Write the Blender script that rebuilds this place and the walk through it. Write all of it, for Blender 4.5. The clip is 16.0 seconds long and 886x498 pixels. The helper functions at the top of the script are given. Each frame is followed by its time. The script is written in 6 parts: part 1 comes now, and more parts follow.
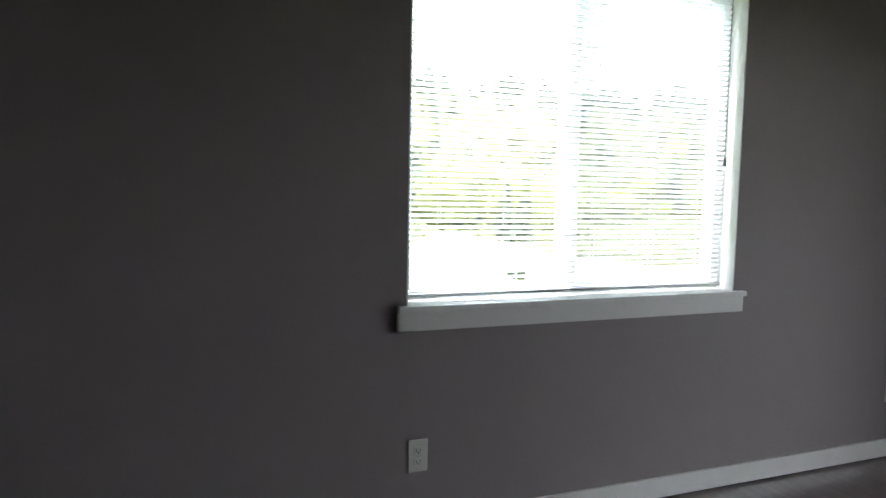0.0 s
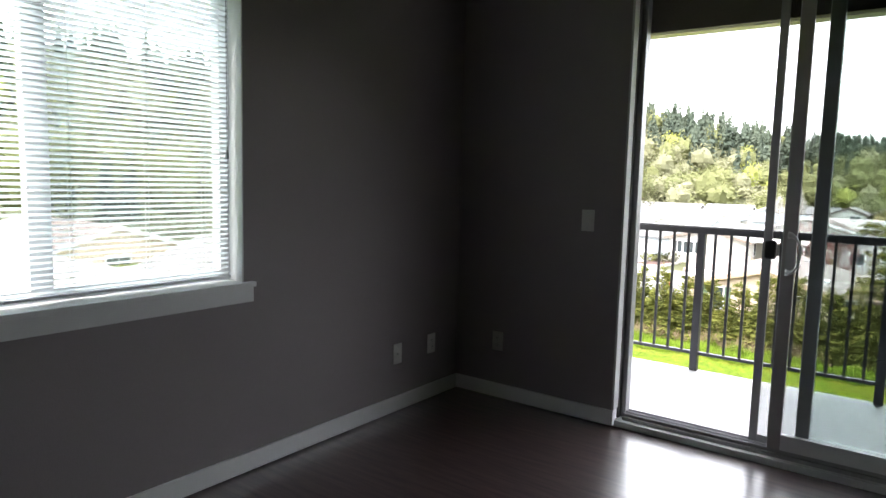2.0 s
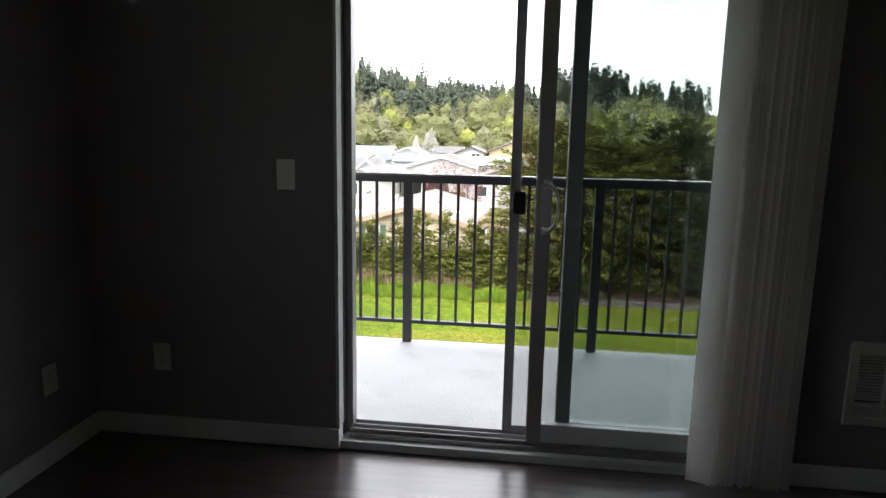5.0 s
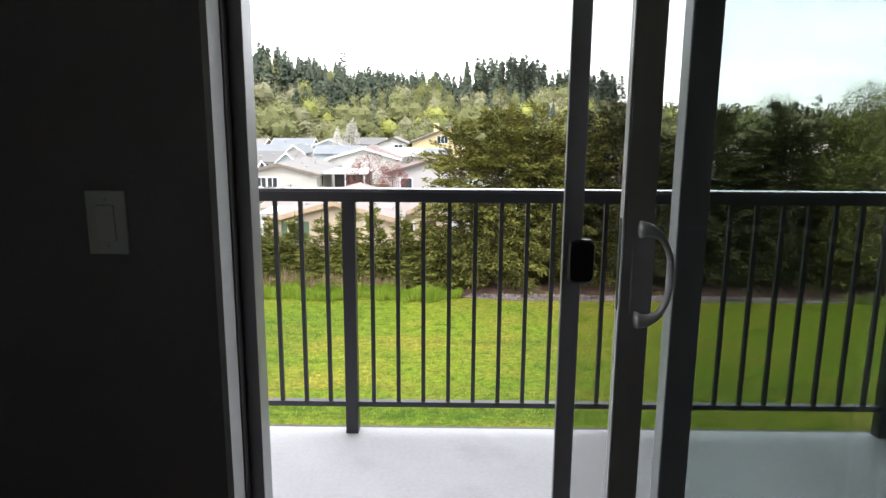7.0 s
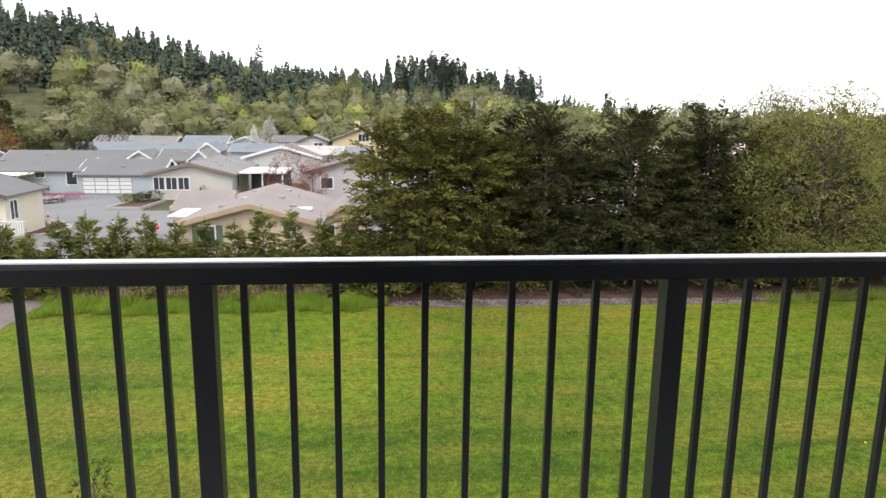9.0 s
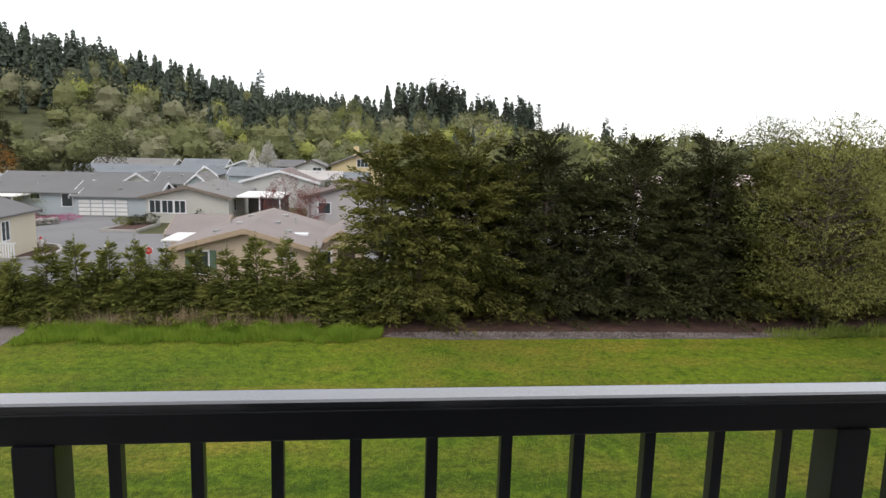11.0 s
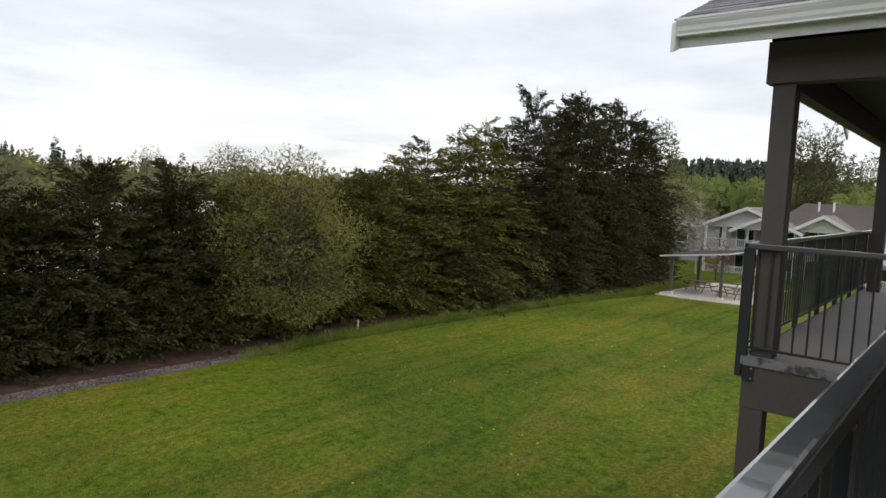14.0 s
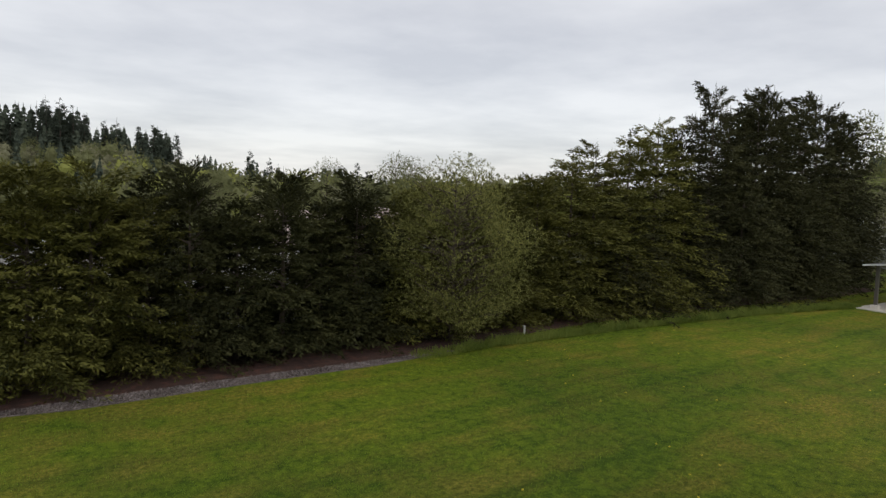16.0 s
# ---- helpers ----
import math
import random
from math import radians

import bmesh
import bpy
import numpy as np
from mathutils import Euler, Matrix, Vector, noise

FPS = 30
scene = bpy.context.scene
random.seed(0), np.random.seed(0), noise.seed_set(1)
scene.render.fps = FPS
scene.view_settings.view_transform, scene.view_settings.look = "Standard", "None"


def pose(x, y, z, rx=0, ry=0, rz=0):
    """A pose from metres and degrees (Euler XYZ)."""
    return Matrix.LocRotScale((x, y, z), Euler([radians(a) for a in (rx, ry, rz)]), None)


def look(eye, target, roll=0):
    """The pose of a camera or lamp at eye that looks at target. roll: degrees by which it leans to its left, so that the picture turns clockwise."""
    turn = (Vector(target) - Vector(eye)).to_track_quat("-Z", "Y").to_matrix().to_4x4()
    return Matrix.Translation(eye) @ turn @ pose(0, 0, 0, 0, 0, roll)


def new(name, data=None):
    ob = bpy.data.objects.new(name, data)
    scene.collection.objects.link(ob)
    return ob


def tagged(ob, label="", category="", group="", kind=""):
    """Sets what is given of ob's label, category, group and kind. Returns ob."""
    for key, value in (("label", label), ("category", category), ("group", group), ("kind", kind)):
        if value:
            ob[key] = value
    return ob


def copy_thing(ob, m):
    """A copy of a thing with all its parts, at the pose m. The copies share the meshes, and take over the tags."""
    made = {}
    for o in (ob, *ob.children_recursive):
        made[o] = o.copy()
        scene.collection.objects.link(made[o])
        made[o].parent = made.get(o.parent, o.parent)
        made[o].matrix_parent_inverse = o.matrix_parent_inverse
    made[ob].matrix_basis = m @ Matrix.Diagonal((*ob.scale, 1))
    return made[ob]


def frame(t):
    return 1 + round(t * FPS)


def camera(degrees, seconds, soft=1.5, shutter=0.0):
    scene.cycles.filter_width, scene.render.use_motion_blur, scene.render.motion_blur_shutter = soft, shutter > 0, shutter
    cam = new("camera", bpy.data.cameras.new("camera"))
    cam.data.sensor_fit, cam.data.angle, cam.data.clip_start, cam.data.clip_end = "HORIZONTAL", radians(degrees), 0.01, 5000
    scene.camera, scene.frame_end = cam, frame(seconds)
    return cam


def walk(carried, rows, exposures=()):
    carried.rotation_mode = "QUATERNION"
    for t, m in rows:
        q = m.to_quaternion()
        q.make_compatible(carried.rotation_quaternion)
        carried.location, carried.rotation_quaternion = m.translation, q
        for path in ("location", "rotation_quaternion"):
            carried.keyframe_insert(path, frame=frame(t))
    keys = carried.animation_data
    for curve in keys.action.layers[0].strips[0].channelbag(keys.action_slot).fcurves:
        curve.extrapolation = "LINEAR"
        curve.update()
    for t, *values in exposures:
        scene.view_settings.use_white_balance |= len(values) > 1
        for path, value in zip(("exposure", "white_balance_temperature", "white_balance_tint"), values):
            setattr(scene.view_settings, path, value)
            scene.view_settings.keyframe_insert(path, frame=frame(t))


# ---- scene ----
cam = camera(67.5, 16.0)

PATH = [
    (0, (1.097, -3.757, 1.229), (-0.758, -3.027, 1.062), 1.1),
    (0.5, (1.188, -3.655, 1.251), (-0.638, -2.856, 1.094), 0.3),
    (1, (1.218, -3.536, 1.289), (-0.546, -2.608, 1.128), 0.1),
    (1.5, (1.245, -3.426, 1.31), (-0.281, -2.145, 1.132), 0.7),
    (2, (1.315, -3.35, 1.31), (0.134, -1.751, 1.096), 1.5),
    (2.5, (1.341, -3.308, 1.307), (0.543, -1.487, 1.09), 2.1),
    (3, (1.252, -3.278, 1.305), (0.849, -1.33, 1.098), 1.9),
    (3.5, (1.116, -3.196, 1.292), (0.936, -1.219, 1.05), 0.8),
    (4, (0.991, -3.007, 1.273), (0.843, -1.033, 0.986), 0.8),
    (4.5, (0.857, -2.738, 1.281), (0.647, -0.774, 0.964), 1.0),
    (4.7, (0.801, -2.617, 1.282), (0.548, -0.663, 0.939), 1.2),
    (7, (0.428, -1.179, 1.285), (0.411, 0.785, 0.904), 0.4),
    (7.5, (0.407, -0.843, 1.308), (0.394, 1.121, 0.932), 0.8),
    (8, (0.33, -0.523, 1.314), (0.338, 1.441, 0.939), 1.0),
    (8.5, (0.337, -0.294, 1.312), (0.519, 1.657, 0.911), 0.6),
    (9, (0.41, -0.079, 1.339), (0.624, 1.872, 0.954), 0.8),
    (11.3, (0.446, 0.652, 1.355), (0.678, 2.616, 1.054), 1.9),
    (11.5, (0.455, 0.715, 1.335), (0.819, 2.659, 1.04), 2.3),
    (12, (0.611, 0.895, 1.341), (1.436, 2.698, 1.078), 2.6),
    (12.5, (0.753, 1.037, 1.351), (1.891, 2.657, 1.072), 1.9),
    (13, (0.868, 1.154, 1.358), (2.208, 2.619, 1.117), 2.1),
    (13.5, (0.898, 1.185, 1.36), (2.36, 2.537, 1.17), 2.6),
    (14, (0.869, 1.223, 1.359), (2.398, 2.5, 1.185), 2.6),
    (14.5, (0.838, 1.264, 1.356), (2.375, 2.531, 1.181), 2.6),
    (15, (0.802, 1.278, 1.351), (2.307, 2.583, 1.18), 2.3),
    (15.5, (0.776, 1.289, 1.347), (2.161, 2.723, 1.183), 2.1),
    (16, (0.749, 1.371, 1.355), (1.922, 2.981, 1.179), 1.8),
]
EXPOSURES = [(0, 4.25), (0.5, 3.65), (1.0, 3.05), (1.5, 3.1), (2.5, 3.4), (3.5, 2.95), (4.7, 2.5), (7, 2.1), (7.5, 2.05), (8, 1.85), (8.5, 1.68), (9, 1.32), (11.5, 0.6), (12.5, 0.25), (13, 0.32), (13.5, 0.3), (14.5, 0.1), (16, -0.13)]
walk(cam, [(t, look(eye, target, roll)) for t, eye, target, roll in PATH], EXPOSURES)

# ---- sky and sun ----
SUN_UP, SUN_TURN = radians(52), radians(215)
world = bpy.data.worlds.new("overcast_sky")
scene.world = world
world.use_nodes = True
_n, _l = world.node_tree.nodes, world.node_tree.links
_n.clear()
_out = _n.new("ShaderNodeOutputWorld")
_sky = _n.new("ShaderNodeTexSky")
_sky.sky_type, _sky.sun_disc, _sky.sun_elevation, _sky.sun_rotation = "NISHITA", False, SUN_UP, SUN_TURN
_clear = _n.new("ShaderNodeBackground")
_clear.inputs["Strength"].default_value = 0.03
_l.new(_sky.outputs[0], _clear.inputs["Color"])
_co = _n.new("ShaderNodeTexCoord")
_sep = _n.new("ShaderNodeSeparateXYZ")
_l.new(_co.outputs["Generated"], _sep.inputs[0])


def _wmath(op, a, b=None):
    m = _n.new("ShaderNodeMath")
    m.operation = op
    for i, v in enumerate((a, b)):
        if v is None:
            continue
        if isinstance(v, (int, float)):
            m.inputs[i].default_value = v
        else:
            _l.new(v, m.inputs[i])
    return m.outputs[0]


_up = _wmath("ADD", _wmath("MAXIMUM", _sep.outputs[2], 0.0), 0.09)
_comb = _n.new("ShaderNodeCombineXYZ")
_l.new(_wmath("DIVIDE", _sep.outputs[0], _up), _comb.inputs[0])
_l.new(_wmath("DIVIDE", _sep.outputs[1], _up), _comb.inputs[1])
_cl = _n.new("ShaderNodeTexNoise")
_cl.inputs["Scale"].default_value, _cl.inputs["Detail"].default_value, _cl.inputs["Roughness"].default_value = 0.55, 6.0, 0.55
_l.new(_comb.outputs[0], _cl.inputs["Vector"])
_ramp = _n.new("ShaderNodeValToRGB")
_ramp.color_ramp.elements[0].position, _ramp.color_ramp.elements[1].position = 0.36, 0.62
_ramp.color_ramp.elements[0].color = (0.70, 0.695, 0.72, 1)
_ramp.color_ramp.elements[1].color = (0.98, 0.965, 0.965, 1)
_l.new(_cl.outputs[0], _ramp.inputs[0])
_cloud = _n.new("ShaderNodeBackground")
_cloud.inputs["Strength"].default_value = 0.84
_l.new(_ramp.outputs[0], _cloud.inputs["Color"])
_add = _n.new("ShaderNodeAddShader")
_l.new(_clear.outputs[0], _add.inputs[0])
_l.new(_cloud.outputs[0], _add.inputs[1])
_l.new(_add.outputs[0], _out.inputs[0])

_sun = new("sun", bpy.data.lights.new("sun", "SUN"))
_sun.data.energy, _sun.data.angle, _sun.data.color = 0.6, radians(25), (1.0, 0.96, 0.9)
_sun.matrix_basis = look((0, 0, 0), (-math.sin(SUN_TURN) * math.cos(SUN_UP), -math.cos(SUN_TURN) * math.cos(SUN_UP), -math.sin(SUN_UP)))

# ---- materials ----
MATS = {}


def mat(name, color, rough=0.6, metal=0.0, spots=None, grain=0.0, grain_scale=40.0, bump=0.0, bump_scale=60.0, spec=0.5,
        stain=0.15, stain_scale=1.5, per=0.0, trans=0.0, island=0.0, stretch=None, coat=0.0):
    """A procedural surface: colour varied at two scales, with fine relief. per: variation from thing to thing; island: from piece to piece."""
    if name in MATS:
        return MATS[name]
    m = bpy.data.materials.new(name)
    m.use_nodes = True
    n, l = m.node_tree.nodes, m.node_tree.links
    b = n["Principled BSDF"]
    b.inputs["Roughness"].default_value, b.inputs["Metallic"].default_value = rough, metal
    b.inputs["Specular IOR Level"].default_value = spec
    b.inputs["Coat Weight"].default_value = coat
    co = n.new("ShaderNodeTexCoord")
    vec = co.outputs["Object"]
    if stretch:
        mp = n.new("ShaderNodeMapping")
        mp.inputs["Scale"].default_value = stretch
        l.new(vec, mp.inputs[0])
        vec = mp.outputs[0]

    def noise_at(scale, detail=4.0):
        t = n.new("ShaderNodeTexNoise")
        t.inputs["Scale"].default_value, t.inputs["Detail"].default_value = scale, detail
        l.new(vec, t.inputs["Vector"])
        return t.outputs[0]

    def scaled(value, amount, around=0.5):
        a = n.new("ShaderNodeMath")
        a.operation = "SUBTRACT"
        l.new(value, a.inputs[0])
        a.inputs[1].default_value = around
        c = n.new("ShaderNodeMath")
        c.operation = "MULTIPLY"
        l.new(a.outputs[0], c.inputs[0])
        c.inputs[1].default_value = amount
        return c.outputs[0]

    terms = []
    if stain:
        terms.append(scaled(noise_at(stain_scale), stain * 4))
    if grain:
        terms.append(scaled(noise_at(grain_scale, 6.0), grain * 4))
    if per:
        oi = n.new("ShaderNodeObjectInfo")
        terms.append(scaled(oi.outputs["Random"], per * 2))
    if island:
        g = n.new("ShaderNodeNewGeometry")
        terms.append(scaled(g.outputs["Random Per Island"], island * 2))
    base = n.new("ShaderNodeRGB")
    base.outputs[0].default_value = (*color, 1)
    col = base.outputs[0]
    if spots:
        other, scale, edge = spots
        r = n.new("ShaderNodeValToRGB")
        r.color_ramp.elements[0].position, r.color_ramp.elements[1].position = edge, edge + 0.12
        l.new(noise_at(scale, 5.0), r.inputs[0])
        mx = n.new("ShaderNodeMix")
        mx.data_type = "RGBA"
        l.new(r.outputs[0], mx.inputs[0])
        l.new(col, mx.inputs[6])
        mx.inputs[7].default_value = (*other, 1)
        col = mx.outputs[2]
    if terms:
        total = terms[0]
        for t in terms[1:]:
            a = n.new("ShaderNodeMath")
            l.new(total, a.inputs[0])
            l.new(t, a.inputs[1])
            total = a.outputs[0]
        a = n.new("ShaderNodeMath")
        a.inputs[1].default_value = 1.0
        l.new(total, a.inputs[0])
        hsv = n.new("ShaderNodeHueSaturation")
        l.new(a.outputs[0], hsv.inputs["Value"])
        l.new(col, hsv.inputs["Color"])
        col = hsv.outputs[0]
    l.new(col, b.inputs["Base Color"])
    if bump:
        bp = n.new("ShaderNodeBump")
        bp.inputs["Strength"].default_value, bp.inputs["Distance"].default_value = min(1.0, bump), 0.01
        l.new(noise_at(bump_scale, 5.0), bp.inputs["Height"])
        l.new(bp.outputs[0], b.inputs["Normal"])
    if trans:
        tr = n.new("ShaderNodeBsdfTranslucent")
        l.new(col, tr.inputs["Color"])
        ms = n.new("ShaderNodeMixShader")
        ms.inputs[0].default_value = trans
        l.new(b.outputs[0], ms.inputs[1])
        l.new(tr.outputs[0], ms.inputs[2])
        l.new(ms.outputs[0], n["Material Output"].inputs["Surface"])
    MATS[name] = m
    return m


def glass_mat(name, tint):
    """Thin window glass: clear with a tint, and a mirror of its own at a slant."""
    m = bpy.data.materials.new(name)
    m.use_nodes = True
    n, l = m.node_tree.nodes, m.node_tree.links
    n.clear()
    out, ms = n.new("ShaderNodeOutputMaterial"), n.new("ShaderNodeMixShader")
    t, g, lw = n.new("ShaderNodeBsdfTransparent"), n.new("ShaderNodeBsdfGlossy"), n.new("ShaderNodeLayerWeight")
    p, f = n.new("ShaderNodeMath"), n.new("ShaderNodeMath")
    lw.inputs["Blend"].default_value = 0.5
    p.operation, f.operation = "POWER", "MULTIPLY_ADD"
    p.inputs[1].default_value, f.inputs[1].default_value, f.inputs[2].default_value = 5.0, 0.95, 0.04
    l.new(lw.outputs["Facing"], p.inputs[0])
    l.new(p.outputs[0], f.inputs[0])
    t.inputs[0].default_value = (*tint, 1)
    g.inputs["Roughness"].default_value = 0.01
    l.new(f.outputs[0], ms.inputs[0])
    l.new(t.outputs[0], ms.inputs[1])
    l.new(g.outputs[0], ms.inputs[2])
    l.new(ms.outputs[0], out.inputs[0])
    return m


wall_paint = mat("wall_paint", (0.262, 0.236, 0.246), 0.75, bump=0.12, bump_scale=180, stain=0.03, grain=0.02, grain_scale=90)
ceiling_paint = mat("ceiling_paint", (0.55, 0.54, 0.53), 0.9, bump=0.3, bump_scale=120)
white_trim = mat("white_trim", (0.74, 0.74, 0.75), 0.45, stain=0.03, grain=0.01, bump=0.04, bump_scale=40)
vinyl = mat("white_vinyl", (0.72, 0.73, 0.75), 0.35, stain=0.03, bump=0.03)
grey_alu = mat("grey_aluminium", (0.34, 0.34, 0.35), 0.4, 0.3, stain=0.05, grain=0.03)
blind_slat = mat("blind_slat", (0.80, 0.84, 0.86), 0.65, trans=0.60, stain=0.0, spec=0.2)
vane_fabric = mat("vane_vinyl", (0.70, 0.66, 0.64), 0.6, trans=0.35, grain=0.03, grain_scale=60, bump=0.15, bump_scale=90, per=0.05)
black_plastic = mat("black_plastic", (0.015, 0.015, 0.016), 0.35, stain=0.05)
plate_white = mat("plate_white", (0.68, 0.67, 0.65), 0.4, stain=0.03)
plate_dark = mat("plate_slot", (0.03, 0.03, 0.03), 0.6)
heater_paint = mat("heater_paint", (0.6, 0.58, 0.55), 0.45, stain=0.05)
heater_dark = mat("heater_inside", (0.05, 0.05, 0.05), 0.7)
rail_paint = mat("rail_paint", (0.026, 0.027, 0.034), 0.38, 0.0, stain=0.12, grain=0.05, grain_scale=25, bump=0.08, bump_scale=30, spec=0.6)
cap_paint = mat("cap_paint", (0.075, 0.077, 0.088), 0.16, stain=0.12, stain_scale=3, grain=0.04, grain_scale=20, spec=1.0, coat=1.0)
deck_skin = mat("deck_coating", (0.52, 0.52, 0.53), 0.5, spots=((0.45, 0.45, 0.46), 2.5, 0.55), grain=0.06, grain_scale=60, bump=0.3, bump_scale=90)
flashing = mat("deck_flashing", (0.30, 0.31, 0.34), 0.45, 0.4, spots=((0.10, 0.10, 0.11), 9.0, 0.5), grain=0.1, grain_scale=50)
brown_wood = mat("brown_painted_wood", (0.098, 0.087, 0.078), 0.65, stain=0.08, grain=0.05, grain_scale=20, bump=0.2, bump_scale=30)
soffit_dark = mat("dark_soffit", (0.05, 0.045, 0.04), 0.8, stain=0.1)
gutter_paint = mat("gutter_paint", (0.84, 0.85, 0.83), 0.4, stain=0.06, grain=0.02)
shingle_grey = mat("grey_shingle", (0.20, 0.195, 0.205), 0.85, grain=0.12, grain_scale=30, per=0.35, bump=0.5, bump_scale=60)
steel = mat("galvanised_bolt", (0.55, 0.55, 0.55), 0.35, 0.9)
siding_out = mat("outer_siding", (0.16, 0.14, 0.12), 0.7, stain=0.08, bump=0.2)
glass_clear = glass_mat("clear_glass", (0.93, 0.96, 0.95))
glass_door = glass_mat("door_glass", (0.88, 0.905, 0.90))
glass_green = glass_mat("green_glass", (0.81, 0.86, 0.845))
glass_house = mat("house_glass", (0.035, 0.045, 0.05), 0.06, spec=0.9, stain=0.2, per=0.3)


# ---- builders ----
def finish(ob, parent=None, label="", category="", group="", kind=""):
    if parent is not None:
        ob.parent = parent
    return tagged(ob, label, category, group, kind)


def box_into(bm, lo, hi, turn=None, bevel=0.0):
    """A box with rounded edges, from corner lo to corner hi."""
    c = [(a + b) / 2 for a, b in zip(lo, hi)]
    s = [max(1e-4, b - a) for a, b in zip(lo, hi)]
    m = Matrix.Translation(c) @ (turn or Matrix.Identity(4)) @ Matrix.Diagonal((*s, 1))
    r = bmesh.ops.create_cube(bm, size=1, matrix=m)
    if bevel:
        es = list({e for v in r["verts"] for e in v.link_edges})
        bmesh.ops.bevel(bm, geom=es, offset=bevel, segments=2, affect="EDGES", profile=0.6)


def part(name, bm, material, parent=None, label="", category="", group="", kind="", smooth=False):
    me = bpy.data.meshes.new(name)
    bm.to_mesh(me)
    bm.free()
    me.materials.append(material)
    if smooth:
        for p in me.polygons:
            p.use_smooth = True
    return finish(new(name, me), parent, label, category, group, kind)


def block(name, lo, hi, material, parent=None, bevel=0.0, **tags):
    bm = bmesh.new()
    box_into(bm, lo, hi, bevel=bevel)
    return part(name, bm, material, parent, **tags)


def blocks(name, pairs, material, parent=None, bevel=0.0, **tags):
    bm = bmesh.new()
    for lo, hi in pairs:
        box_into(bm, lo, hi, bevel=bevel)
    return part(name, bm, material, parent, **tags)


def tube_into(bm, a, b, r0, r1=None, sides=10):
    a, b = Vector(a), Vector(b)
    d = b - a
    m = Matrix.Translation((a + b) / 2) @ d.to_track_quat("Z", "Y").to_matrix().to_4x4()
    bmesh.ops.create_cone(bm, cap_ends=True, segments=sides, radius1=r0, radius2=r0 if r1 is None else r1, depth=d.length, matrix=m)


def base(name, at=(0, 0, 0), label="", category="", group="", kind="", turn=0.0):
    e = new(name)
    e.matrix_basis = pose(*at, 0, 0, turn)
    e.empty_display_size = 0.2
    return tagged(e, label, category, group, kind)


def piece(name, me, parent, loc=(0, 0, 0), turn=None, size=(1, 1, 1)):
    ob = new(name, me)
    ob.parent = parent
    ob.matrix_basis = Matrix.Translation(loc) @ (turn or Matrix.Identity(4)) @ Matrix.Diagonal((*size, 1))
    return ob


def mesh_np(name, verts, faces, material):
    """A mesh from arrays of corners and of faces with one number of corners each."""
    me = bpy.data.meshes.new(name)
    verts, faces = np.asarray(verts, np.float32), np.asarray(faces, np.int32)
    k = faces.shape[1]
    me.vertices.add(len(verts))
    me.vertices.foreach_set("co", verts.ravel())
    me.loops.add(faces.size)
    me.loops.foreach_set("vertex_index", faces.ravel())
    me.polygons.add(len(faces))
    me.polygons.foreach_set("loop_start", np.arange(0, faces.size, k, dtype=np.int32))
    me.update(calc_edges=True)
    me.materials.append(material)
    return me

screen_haze = bpy.data.materials.new("window_screen_mesh")
screen_haze.use_nodes = True
_n, _l = screen_haze.node_tree.nodes, screen_haze.node_tree.links
_t, _m = _n.new("ShaderNodeBsdfTransparent"), _n.new("ShaderNodeMixShader")
_m.inputs[0].default_value = 0.24
_n["Principled BSDF"].inputs["Base Color"].default_value = (0.30, 0.33, 0.34, 1)
_l.new(_t.outputs[0], _m.inputs[1])
_l.new(_n["Principled BSDF"].outputs[0], _m.inputs[2])
_l.new(_m.outputs[0], _n["Material Output"].inputs["Surface"])

# ---- the room ----
WX, DOOR_R, CEIL = -1.032, 1.738, 2.6          # the window wall, the right edge of the door's opening, the ceiling
WIN0, WIN1, WSILL, WTOP = -3.05, -1.60, 0.845, 2.12
# east and south walls are unseen; their distance is chosen to darken the room
ROOM_X, ROOM_Y = 4.6, -6.5


